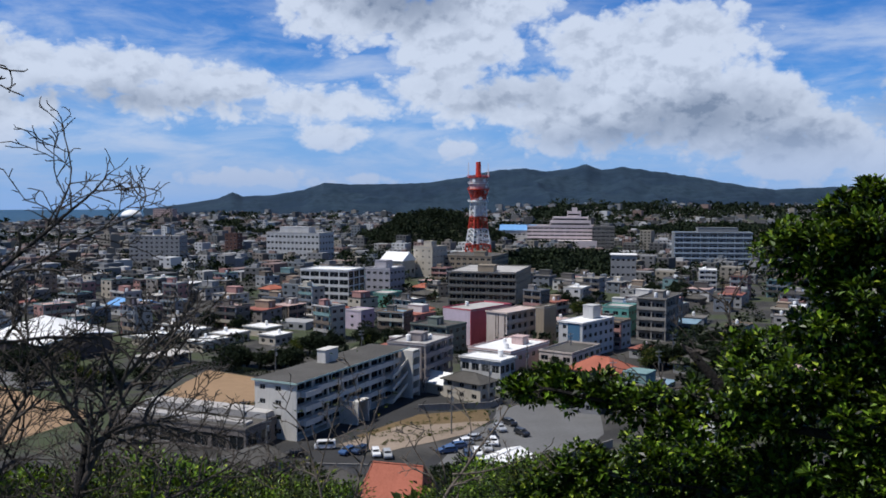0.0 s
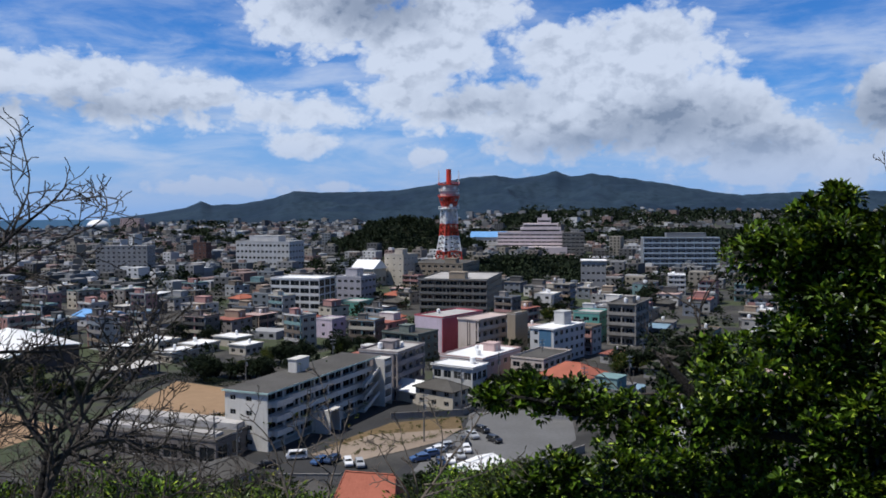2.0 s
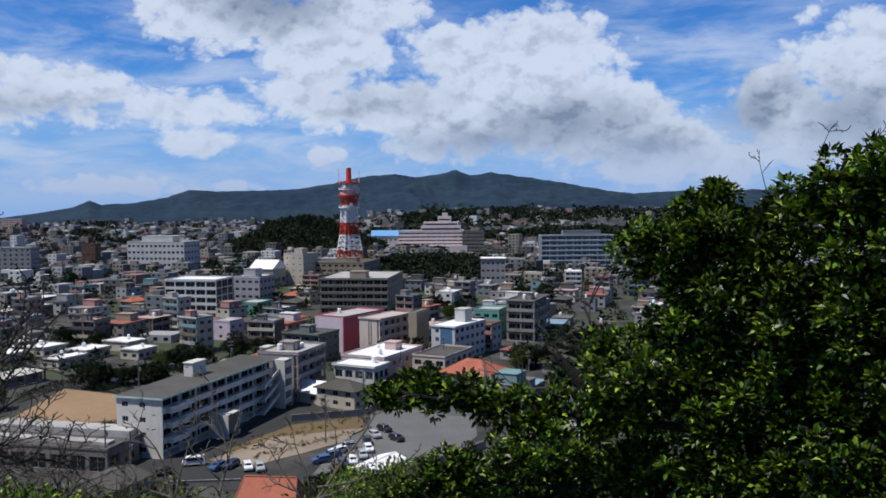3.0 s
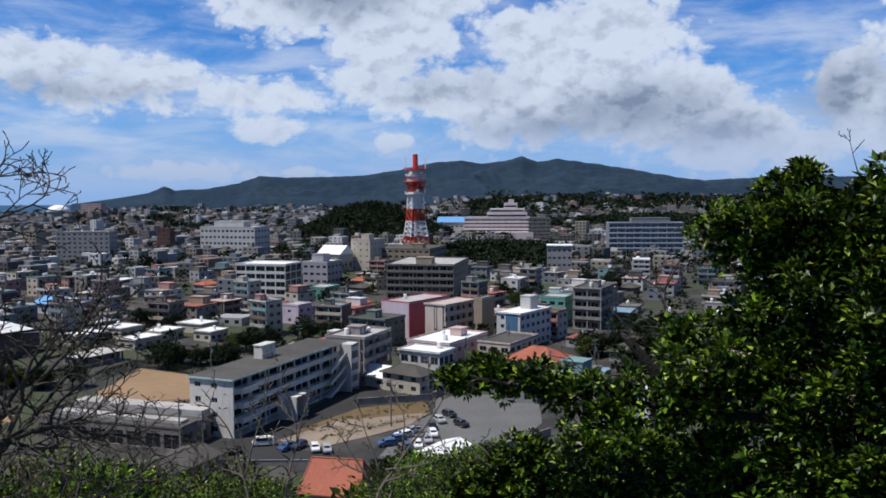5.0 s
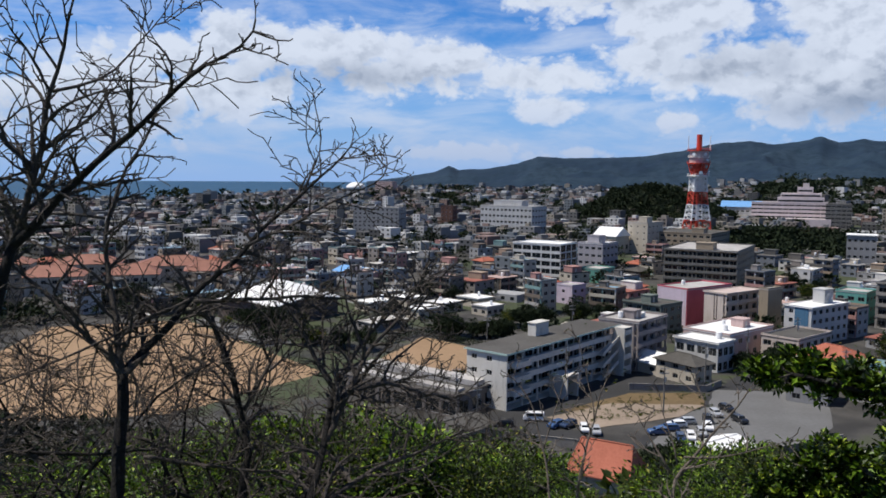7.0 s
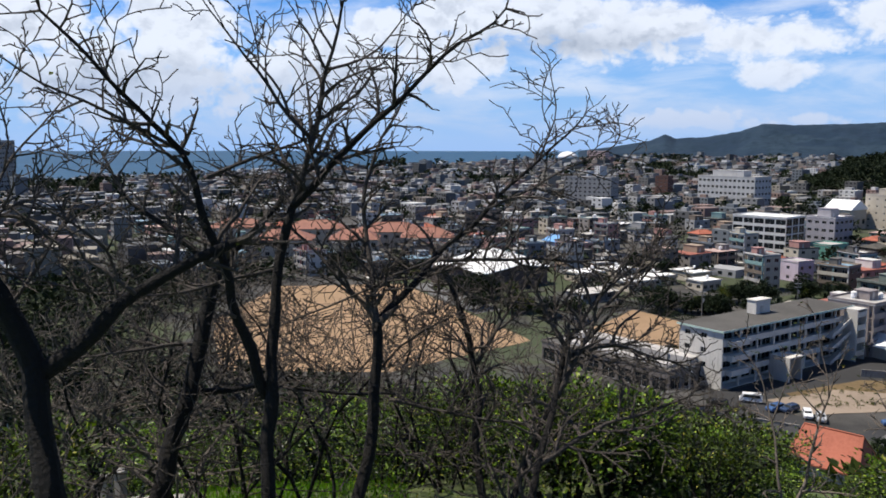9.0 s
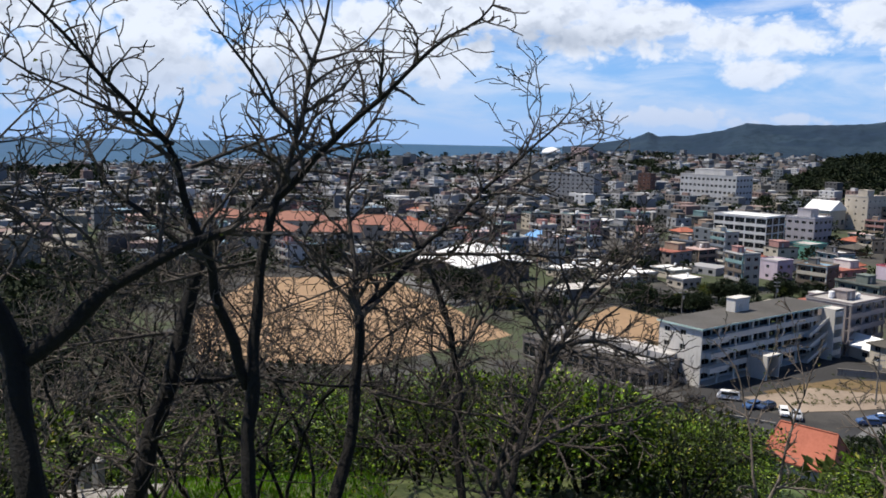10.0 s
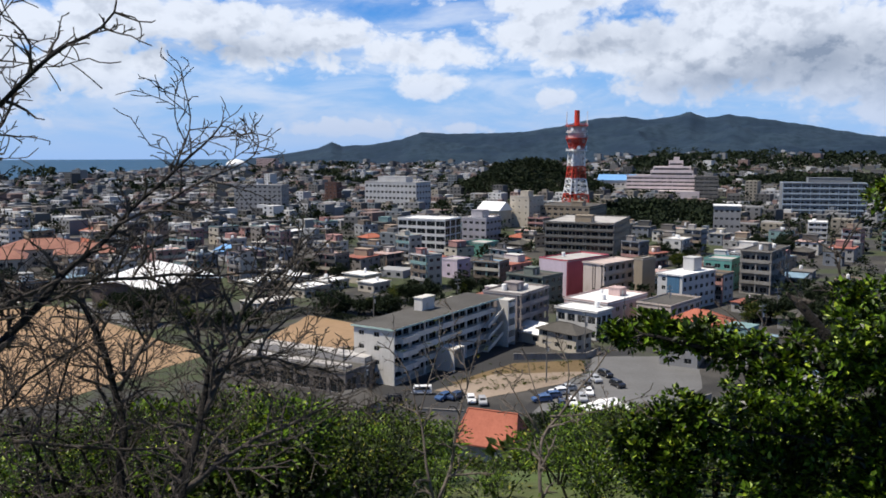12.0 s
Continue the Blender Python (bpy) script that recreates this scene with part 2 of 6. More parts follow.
M_ANYROOF = material("town_roof", (0.4, 0.4, 0.4), 0.9, vary=0.5, scale=0.5, colours=[(.11, .105, .10), (.26, .25, .24), (.07, .068, .065), (.66, .66, .66), (.15, .14, .125), (.065, .07, .068), (.30, .11, .08), (.20, .30, .38), (.48, .46, .43), (.46, .33, .30)])
M_TILE = material("red_tile", (0.36, 0.115, 0.07), 0.85, vary=0.5, scale=0.8, bump=0.5, bump_scale=6)
M_SALMON = material("salmon_tile", (0.27, 0.125, 0.09), 0.85, vary=0.5, scale=0.8, bump=0.5, bump_scale=6)
M_CONCRETE = material("concrete", (0.16, 0.155, 0.145), 0.9, vary=0.5, scale=0.8, streaks=0.4)
M_ASPHALT = material("asphalt", (0.030, 0.030, 0.031), 0.92, vary=0.45, scale=0.5, bump=0.2)
M_PAVED = material("pale_asphalt", (0.13, 0.13, 0.13), 0.92, vary=0.4, scale=0.4)
M_SAND = material("sand", (0.28, 0.185, 0.105), 0.95, vary=0.35, scale=0.12, bump=0.2)
# Paler copy of the bark: the sunlit look of thin limbs put into colour.
M_LIMB = material("lit_limb_bark", (0.075, 0.062, 0.052), 0.9, vary=0.75, scale=12, bump=0.8, bump_scale=45)
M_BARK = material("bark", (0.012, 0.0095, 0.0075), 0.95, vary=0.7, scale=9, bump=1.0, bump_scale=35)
M_TWIG = material("grey_bark", (0.15, 0.125, 0.105), 0.95, vary=0.6, scale=10, bump=0.5, bump_scale=70)
M_RED = material("tower_red", (0.50, 0.045, 0.02), 0.5, vary=0.2)
M_TWHITE = material("tower_white", (0.75, 0.75, 0.74), 0.5, vary=0.2)
# Near-black c0 paints the shade between leaf clumps, bright c2 the sunlit leaves.
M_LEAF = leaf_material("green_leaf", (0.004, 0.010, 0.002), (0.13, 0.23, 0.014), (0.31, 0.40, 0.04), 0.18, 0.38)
# Heavy c0 blotches put dark hollows of shade into the cover's leaf colour.
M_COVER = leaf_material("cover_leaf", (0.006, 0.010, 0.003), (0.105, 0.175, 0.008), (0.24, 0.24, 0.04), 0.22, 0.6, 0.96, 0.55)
M_GRASS = leaf_material("grass_blade", (0.06, 0.15, 0.008), (0.14, 0.30, 0.018), (0.18, 0.20, 0.04), 0.4, 0.6)
M_SHRUB = leaf_material("shrub_leaf", (0.022, 0.036, 0.007), (0.075, 0.105, 0.016), (0.20, 0.16, 0.05), 0.35, 0.6)
M_WOODS = leaf_material("woods_leaf", (0.009, 0.016, 0.007), (0.018, 0.029, 0.010), (0.024, 0.032, 0.012), 0.06, 0.9)


# ---------------------------------------------------------------- mesh helpers
class Mesh:
    """Gathers vertices and faces, with a material index for each face."""

    def __init__(self):
        self.v, self.f, self.m = [], [], []

    def quad(self, a, b, c, d, m=0):
        i = len(self.v)
        self.v += [tuple(a), tuple(b), tuple(c), tuple(d)]
        self.f.append((i, i + 1, i + 2, i + 3))
        self.m.append(m)

    def face(self, pts, m=0):
        i = len(self.v)
        self.v += [tuple(p) for p in pts]
        self.f.append(tuple(range(i, i + len(pts))))
        self.m.append(m)

    def box(self, x0, y0, z0, x1, y1, z1, m=0, bottom=True):
        i = len(self.v)
        self.v += [(x0, y0, z0), (x1, y0, z0), (x1, y1, z0), (x0, y1, z0), (x0, y0, z1), (x1, y0, z1), (x1, y1, z1), (x0, y1, z1)]
        fs = [(4, 5, 6, 7), (0, 1, 5, 4), (1, 2, 6, 5), (2, 3, 7, 6), (3, 0, 4, 7)] + ([(3, 2, 1, 0)] if bottom else [])
        self.f += [tuple(i + k for k in q) for q in fs]
        self.m += [m] * len(fs)

    def tube(self, pts, radii, sides=5, m=0, cap=True):
        pts = [Vector(p) for p in pts]
        i0 = len(self.v)
        for k, p in enumerate(pts):
            d = (pts[min(k + 1, len(pts) - 1)] - pts[max(k - 1, 0)]).normalized()
            a = d.cross(Vector((0.31, 0.17, 0.94)) if abs(d.z) < 0.9 else Vector((1, 0, 0))).normalized()
            b = d.cross(a)
            for s in range(sides):
                an = 2 * math.pi * s / sides
                self.v.append(tuple(p + (a * math.cos(an) + b * math.sin(an)) * radii[k]))
        for k in range(len(pts) - 1):
            for s in range(sides):
                q = i0 + k * sides
                self.f.append((q + s, q + (s + 1) % sides, q + sides + (s + 1) % sides, q + sides + s))
                self.m.append(m)
        if cap:
            q = i0 + (len(pts) - 1) * sides
            self.f.append(tuple(q + s for s in range(sides)))
            self.m.append(m)
            self.f.append(tuple(i0 + s for s in reversed(range(sides))))
            self.m.append(m)

    def data(self, name, *mats, smooth=False):
        me = bpy.data.meshes.new(name)
        me.from_pydata(self.v, [], self.f)
        for m in mats:
            me.materials.append(m)
        if len(mats) > 1:
            me.polygons.foreach_set("material_index", self.m)
        if smooth:
            me.polygons.foreach_set("use_smooth", [True] * len(self.f))
        me.update()
        return me


def part(name, data, parent, m=None, label=""):
    ob = new(name, data)
    ob.parent = parent
    if m is not None:
        ob.matrix_basis = m
    if label:
        ob["label"] = label
    return ob


def smooth01(a, b, x):
    x = min(1.0, max(0.0, (x - a) / (b - a)))
    return x * x * (3 - 2 * x)


# ---------------------------------------------------------------- ground, sea, mountains
def land_z(x, y):
    """Height of the ground: the lookout hill, the flat town, a wooded knoll and the rise behind it."""
    r, az = math.hypot(x, y), math.degrees(math.atan2(x, y))
    hill = 50.4 - 0.30 * r if r < 15 else 45.9 - 0.52 * (r - 15)
    if r > 3:
        hill += 0.5 * noise.noise(Vector((x * 0.12, y * 0.12, 0))) * smooth01(3, 10, r)
    back = smooth01(75, 115, abs(az + 8))
    hill = hill * (1 - back) + back * (50.4 - 0.05 * r)
    z = max(hill, 0.0) if r < 1500 else 0.0
    z += 36 * math.exp(-((x + 8) / 66) ** 2 - ((y - 890) / 80) ** 2)
    z += 5 * math.exp(-((x - 95) / 70) ** 2 - ((y - 690) / 60) ** 2)
    z += 26 * smooth01(1000, 2600, r) * smooth01(-2, 12, az)
    shore = -935 + 30 * noise.noise(Vector((0, y * 0.004, 3)))
    sea = max(smooth01(0, 30, shore - x), smooth01(2330, 2420, y) * smooth01(-18.2, -19.4, az))
    return z * (1 - sea) - 5 * sea


def polar_sheet(name, rings, a0, a1, steps, height, *mats):
    mb = Mesh()
    full = a1 - a0 >= 360
    for r in rings:
        for k in range(steps + (0 if full else 1)):
            a = radians(a0 + (a1 - a0) * k / steps)
            x, y = r * math.sin(a), r * math.cos(a)
            mb.v.append((x, y, height(x, y)))
    w = steps if full else steps + 1
    for i in range(len(rings) - 1):
        for k in range(steps):
            k2 = (k + 1) % w
            mb.f.append((i * w + k, (i + 1) * w + k, (i + 1) * w + k2, i * w + k2))
            mb.m.append(0)
    return mb.data(name, *mats, smooth=True)


def ground_material():
    m = bpy.data.materials.new("town_ground")
    m.use_nodes = True
    N = Nodes(m.node_tree)
    b = m.node_tree.nodes["Principled BSDF"]
    co = N.add("ShaderNodeTexCoord").outputs["Object"]
    big, mid, fine = N.noise(co, 0.012, 3.0), N.noise(co, 0.07, 5.0, 0.6), N.noise(co, 2.0, 6.0, 0.7)
    grey = N.mix(N.ramp(mid, 0.35, 0.65), (0.022, 0.021, 0.019, 1), (0.060, 0.056, 0.050, 1))
    green = N.mix(fine, (0.02, 0.032, 0.01, 1), (0.05, 0.06, 0.02, 1))
    col = N.mix(N.ramp(N.math("ADD", big, N.math("MULTIPLY", mid, 0.5)), 0.74, 0.84), grey, green)
    sep = N.add("ShaderNodeSeparateXYZ")
    N.put(sep.inputs[0], co)
    dist = N.add("ShaderNodeVectorMath", operation="LENGTH")
    N.put(dist.inputs[0], co)
    up = N.math("MULTIPLY", N.ramp(sep.outputs[2], 2.0, 6.0), N.ramp(dist.outputs["Value"], 180.0, 120.0))    # grass on the lookout hill
    grass = N.mix(N.ramp(mid, 0.4, 0.6), (0.06, 0.135, 0.012, 1), (0.065, 0.075, 0.02, 1))
    grass = N.mix(N.ramp(fine, 0.35, 0.8, 0.0, 0.6), grass, (0.03, 0.06, 0.008, 1))
    N.put(b.inputs["Base Color"], N.mix(up, col, grass))
    b.inputs["Roughness"].default_value = 0.95
    bp = N.add("ShaderNodeBump")
    bp.inputs["Strength"].default_value, bp.inputs["Distance"].default_value = 0.5, 0.1
    N.put(bp.inputs["Height"], fine)
    N.put(b.inputs["Normal"], bp.outputs[0])
    return m


RINGS = [0.01, 1.5, 3] + [3 + 2 * k for k in range(1, 30)] + [63 + 5 * k for k in range(24)] + [190 + 20 * k for k in range(50)] + [1200 + 60 * k for k in range(25)] + [2750, 3200, 3800, 4400, 4950]
ground = tagged(new("ground", polar_sheet("ground", RINGS, -180, 180, 240, land_z, ground_material())), "hillside, flat town ground and low rises", "ground", kind="structure")

M_SEA = material("sea", (0.028, 0.078, 0.14), 0.55, vary=0.3, scale=0.02, bump=0.5, bump_scale=0.15, spec=0.15)
sea = tagged(new("sea", polar_sheet("sea", [600, 900, 1300, 1800, 2500, 3500, 4300, 4990], -120, 60, 60, lambda x, y: -0.8, M_SEA)), "deep blue sea bay stretching to the horizon", "sea", kind="structure")

CREST = [(-20, -0.6), (-19.0, -0.5), (-16.9, -0.22), (-14.9, 0.12), (-14.0, 0.53), (-13.3, 0.27), (-11.5, 0.35), (-9.3, 0.72), (-8.0, 1.19), (-6.3, 1.09), (-3.2, 1.13), (-0.9, 1.24), (1.4, 1.59), (3.3, 2.03), (5.5, 2.18),
         (6.9, 1.97), (7.5, 2.05), (8.2, 2.15), (8.9, 2.22), (9.3, 2.40), (9.6, 2.46), (10.0, 2.26), (10.6, 2.07), (11.3, 2.14), (12.0, 2.26), (12.6, 2.16), (14.1, 1.94), (16.2, 1.64), (18.0, 1.3), (20.0, 0.93), (21.4, 0.75), (23.0, 0.86), (25.6, 0.93), (30, 0.92), (36, 0.8), (60, 0.7)]


def crest_z(az):
    for (a, e), (a2, e2) in zip(CREST, CREST[1:]):
        if a <= az <= a2:
            jag = 0.05 * noise.fractal(Vector((az * 1.4, 0, 3)), 1.0, 2.0, 4) * smooth01(-0.4, 0.6, e)
            return EYE + 4350 * math.tan(radians(e + jag + (e2 - e) * (az - a) / (a2 - a)))
    return 0.0


def mountain_z(x, y):
    r, az = math.hypot(x, y), math.degrees(math.atan2(x, y))
    f = smooth01(2450, 4350, r)
    c = crest_z(az)
    rough = noise.ridged_multi_fractal(Vector((x * 0.0026, y * 0.0026, 7)), 1.0, 2.0, 5, 1.0, 2.0) - 1.2
    z = c * f ** 1.25 + rough * 75 * f * (1 - f) * 2 * smooth01(20, 120, c)
    z += 26 * smooth01(1000, 2600, r) * smooth01(-2, 12, az) * (1 - f)
    if r > 4350:
        z = c - (r - 4350) * 0.25
    return z - 3 * (1 - smooth01(2450, 2700, r)) - (0 if az > -19.6 else 20)


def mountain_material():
    m = bpy.data.materials.new("hazed_forest")
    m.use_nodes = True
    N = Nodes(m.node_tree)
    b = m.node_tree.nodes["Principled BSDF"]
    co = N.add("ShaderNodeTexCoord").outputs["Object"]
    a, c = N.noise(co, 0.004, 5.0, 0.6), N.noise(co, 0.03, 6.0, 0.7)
    # The blue in these base colours stands in for haze over the ridge.
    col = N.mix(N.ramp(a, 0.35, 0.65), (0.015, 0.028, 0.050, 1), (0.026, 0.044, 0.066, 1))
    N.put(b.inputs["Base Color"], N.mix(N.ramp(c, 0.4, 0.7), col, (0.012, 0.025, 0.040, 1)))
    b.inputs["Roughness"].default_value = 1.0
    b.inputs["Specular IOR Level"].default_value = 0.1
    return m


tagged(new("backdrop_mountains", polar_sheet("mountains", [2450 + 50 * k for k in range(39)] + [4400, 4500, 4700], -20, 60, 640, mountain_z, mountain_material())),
       "long wooded mountain ridge, blue-green with distance haze put into its colour", "mountains", kind="structure")

# ---------------------------------------------------------------- buildings
PANES = {}


def pane(w, h):
    """A window: dark glass in a metal frame with a middle bar; its face looks along -y."""
    key = (round(w, 2), round(h, 2))
    if key not in PANES:
        mb, t = Mesh(), 0.06
        xs, zs, at = (-w / 2, -w / 2 + t, -t / 2, t / 2, w / 2 - t, w / 2), (0, t, h - t, h), {}

        def v(i, j, y):
            if (i, j, y) not in at:
                at[i, j, y] = len(mb.v)
                mb.v.append((xs[i], y, zs[j]))
            return at[i, j, y]

        for i in range(5):
            for j in range(3):
                glass = j == 1 and i in (1, 3)
                y = 0.0 if glass else -0.05
                mb.f.append((v(i, j, y), v(i + 1, j, y), v(i + 1, j + 1, y), v(i, j + 1, y)))
                mb.m.append(0 if glass else 1)
                if glass:
                    c = [(i, j), (i + 1, j), (i + 1, j + 1), (i, j + 1)]
                    for p, q in zip(c, c[1:] + c[:1]):
                        mb.f.append((v(*p, -0.05), v(*q, -0.05), v(*q, 0.0), v(*p, 0.0)))
                        mb.m.append(1)
        PANES[key] = mb.data("window", M_GLASS, M_FRAME)
    return PANES[key]


def facade(mb, wins, ox, oy, turn, width, z0, floors, fh, spec):
    """One wall face from its lower left corner as seen from outside; windows sit in real recesses."""
    a = radians(turn)
    du, n = Vector((math.cos(a), math.sin(a), 0)), Vector((math.sin(a), -math.cos(a), 0))
    o = Vector((ox, oy, z0))

    def q(u0, u1, w0, w1):
        mb.quad(o + du * u0 + Vector((0, 0, w0)), o + du * u1 + Vector((0, 0, w0)), o + du * u1 + Vector((0, 0, w1)), o + du * u0 + Vector((0, 0, w1)))

    count, ww, wh, sill = spec if spec else (0, 0, 0, 0)
    if not count:
        return q(0, width, 0, floors * fh)
    ww = min(ww, width / count * 0.94)
    wh = min(wh, fh - sill - 0.15)
    pitch, dep = width / count, n * -0.16
    for k in range(floors):
        b = k * fh
        q(0, width, b, b + sill)
        q(0, width, b + sill + wh, b + fh)
        edge = 0.0
        for i in range(count):
            c = (i + 0.5) * pitch
            u0, u1, w0, w1 = c - ww / 2, c + ww / 2, b + sill, b + sill + wh
            q(edge, u0, w0, w1)
            edge = u1
            p = [o + du * u + Vector((0, 0, w)) for u, w in ((u0, w0), (u1, w0), (u1, w1), (u0, w1))]
            for s in range(4):
                mb.quad(p[s], p[(s + 1) % 4], p[(s + 1) % 4] + dep, p[s] + dep)
            wins.append((ww, wh, Matrix.Translation(o + du * c + Vector((0, 0, w0)) + dep) @ pose(0, 0, 0, 0, 0, turn)))
        q(edge, width, b + sill, b + sill + wh)


def water_tank(parent, x, y, z, r=0.9, h=1.6, mat=None):
    mb = Mesh()
    mb.tube([(0, 0, 0.4), (0, 0, 0.45), (0, 0, 0.4 + h), (0, 0, 0.5 + h), (0, 0, 0.62 + h)], [r * .95, r, r, r * .8, r * .25], 12)
    for sx in (-1, 1):
        mb.box(sx * r * .6 - .1, -r * .7, 0, sx * r * .6 + .1, r * .7, 0.42)
    part("water_tank", mb.data("water_tank", mat or M_WHITE), parent, pose(x, y, z), "rooftop water tank")


def building(name, label, at, th, right, left, h, floors, paint, face_r=(4, 1.6, 1.3, 0.9), face_l=(3, 1.6, 1.3, 0.9), roof=None, gal_r=0.0, gal_l=0.0, parapet=0.5, tanks=0, hut=None, overhang=0.12,
             base=0.0, category="building", rest=True, band=None, group=""):
    """A flat-roofed block. Its near corner stands at `at`; the right face runs along heading th, the left one square to it.
    gal_r, gal_l: depth of open galleries with solid parapets on that face."""
    e = new(name)
    e.matrix_basis = pose(at[0], at[1], base, 0, 0, 90 - th)
    tagged(e, label, category, group)
    fh = h / floors
    mb, wins = Mesh(), []
    x0, y0 = gal_l, gal_r
    facade(mb, wins, x0, y0, 0, right - x0, 0, floors, fh, face_r)
    facade(mb, wins, x0, left, -90, left - y0, 0, floors, fh, face_l)
    facade(mb, wins, right, y0, 90, left - y0, 0, floors, fh, None)
    facade(mb, wins, right, left, 180, right - x0, 0, floors, fh, None)
    part("wall", mb.data("wall", paint), e)
    for ww, wh, m in wins:
        part("window", pane(ww, wh), e, m)
    trim = band or paint
    for g, length, is_r in ((gal_r, right, True), (gal_l, left, False)):
        if not g:
            continue
        for k in range(floors):
            mb = Mesh()
            z = k * fh
            for a0, a1, b0, b1, z0, z1 in ((0, length, 0, g, z - 0.12, z + 0.08), (0, length, 0, 0.14, z + 0.08, z + 1.15)):
                if k == 0 and z1 > 0.5:
                    continue
                if is_r:
                    mb.box(a0, b0 - .05, z0, a1, b1 - .05, z1)
                else:
                    mb.box(b0 - .05, a0, z0, b1 - .05, a1, z1)
            part("balcony", mb.data("balcony", trim), e)
        cols = max(2, round(length / 6.5))
        mb = Mesh()
        mb.box(-0.2, 0, 0, 0.2, 0.4, h)
        dat = mb.data("pillar", trim)
        for i in range(cols + 1):
            u = 0.2 + (length - 0.4) * i / cols
            part("pillar", dat, e, pose(u, 0.16, 0) if is_r else pose(0.16, u, 0, 0, 0, -90))
    mb = Mesh()
    o = overhang
    mb.box(-o, -o, h, right + o, left + o, h + 0.2)
    part("roof", mb.data("roof", roof or M_ROOF), e)
    if parapet:
        mb, t = Mesh(), 0.18
        zz = h + 0.2
        mb.box(-o, -o, zz, right + o, -o + t, zz + parapet)
        mb.box(-o, left + o - t, zz, right + o, left + o, zz + parapet)
        mb.box(-o, -o + t, zz, -o + t, left + o - t, zz + parapet)
        mb.box(right + o - t, -o + t, zz, right + o, left + o - t, zz + parapet)
        part("parapet", mb.data("parapet", trim), e)
    if hut:
        hx, hy, hw, hd, hh = hut
        mb = Mesh()
        mb.box(hx, hy, h + 0.2, hx + hw, hy + hd, h + hh)
        mb.box(hx - .2, hy - .2, h + hh, hx + hw + .2, hy + hd + .2, h + hh + .18)
        sh = part("stair_house", mb.data("stair_house", paint), e, None, "rooftop stair house")
        mb = Mesh()
        mb.box(hx + hw * .3, hy - .06, h + .22, hx + hw * .3 + .9, hy - .004, h + 2.1)
        part("door", mb.data("door", M_FRAME), sh)
    rnd = random.Random(int(abs(at[0] * 7 + at[1] * 13)))
    for k in range(tanks):
        water_tank(e, right * rnd.uniform(.2, .8), left * rnd.uniform(.25, .8), h + 0.2, rnd.uniform(.5, .8), rnd.uniform(.9, 1.5))
    return e


def box_part(name, e, mat, *boxes, label=""):
    mb = Mesh()
    for b in boxes:
        mb.box(*b)
    return part(name, mb.data(name, mat), e, None, label)


def hip_house(name, label, at, th, right, left, h, rise, paint, tile, face_r=(3, 1.6, 1.2, .9), face_l=(2, 1.6, 1.2, .9), floors=1, ridge=0.35, eave=0.7, base=0.0, category="house"):
    """A house with a hipped roof (ridge: how far the ridge stays from the ends; 0 is a gable)."""
    e = new(name)
    e.matrix_basis = pose(at[0], at[1], base, 0, 0, 90 - th)
    tagged(e, label, category)
    mb, wins = Mesh(), []
    facade(mb, wins, 0, 0, 0, right, 0, floors, h / floors, face_r)
    facade(mb, wins, 0, left, -90, left, 0, floors, h / floors, face_l)
    facade(mb, wins, right, 0, 90, left, 0, floors, h / floors, None)
    facade(mb, wins, right, left, 180, right, 0, floors, h / floors, None)
    part("wall", mb.data("wall", paint), e)
    for ww, wh, m in wins:
        part("window", pane(ww, wh), e, m)
    mb = Mesh()
    x0, x1, y0, y1 = -eave, right + eave, -eave, left + eave
    if right >= left:
        r0, r1 = Vector((x0 + (x1 - x0) * ridge, (y0 + y1) / 2, h + rise)), Vector((x1 - (x1 - x0) * ridge, (y0 + y1) / 2, h + rise))
        A, B, C, D = (x0, y0, h), (x1, y0, h), (x1, y1, h), (x0, y1, h)
    else:
        r0, r1 = Vector(((x0 + x1) / 2, y0 + (y1 - y0) * ridge, h + rise)), Vector(((x0 + x1) / 2, y1 - (y1 - y0) * ridge, h + rise))
        A, B, C, D = (x1, y0, h), (x1, y1, h), (x0, y1, h), (x0, y0, h)
    mb.face((A, B, r1, r0)), mb.face((C, D, r0, r1)), mb.face((B, C, r1)), mb.face((D, A, r0))
    mb.box(x0, y0, h - 0.18, x1, y1, h - 0.002)
    part("roof", mb.data("roof", tile), e)
    # tile courses and the ridge cap
    mb = Mesh()
    mb.tube([r0, r1], [0.16, 0.16], 6)
    for c in (A, D):
        mb.tube([r0, c], [0.12, 0.12], 5)
    for c in (B, C):
        mb.tube([r1, c], [0.12, 0.12], 5)
    part("ridge_cap", mb.data("ridge_cap", tile), e)
    return e


W_GREY, W_PALE, W_BEIGE, W_CREAM, W_TAN = wall("grey", (.50, .50, .50)), wall("pale", (.90, .90, .89)), wall("beige", (.98, .84, .74)), wall("cream", (.86, .77, .63)), wall("tan", (.50, .41, .30))
W_PINK, W_LAV, W_RED, W_TEAL, W_BROWN = wall("pink", (.95, .70, .66)), wall("lavender", (1.0, .84, .97)), wall("crimson", (.85, .19, .25)), wall("teal", (.22, .58, .50)), wall("brown", (.20, .15, .13))
W_BLUE, W_DARK, W_GREEN, W_ROSE = wall("blue", (.10, .25, .42)), wall("dark", (.10, .10, .10)), wall("moss", (.27, .32, .28)), wall("rose", (.50, .44, .43))
W_SCHOOL = wall("school", (1.10, 1.06, 0.98), .4)
W_OFFICE = wall("office", (1.1, 1.1, 1.08), .15)
W_HOSP = wall("hospital", (1.15, 1.0, 1.0), .12)
M_SKYBLUE = material("sheet_blue", (0.16, 0.34, 0.62), 0.5, vary=0.3)
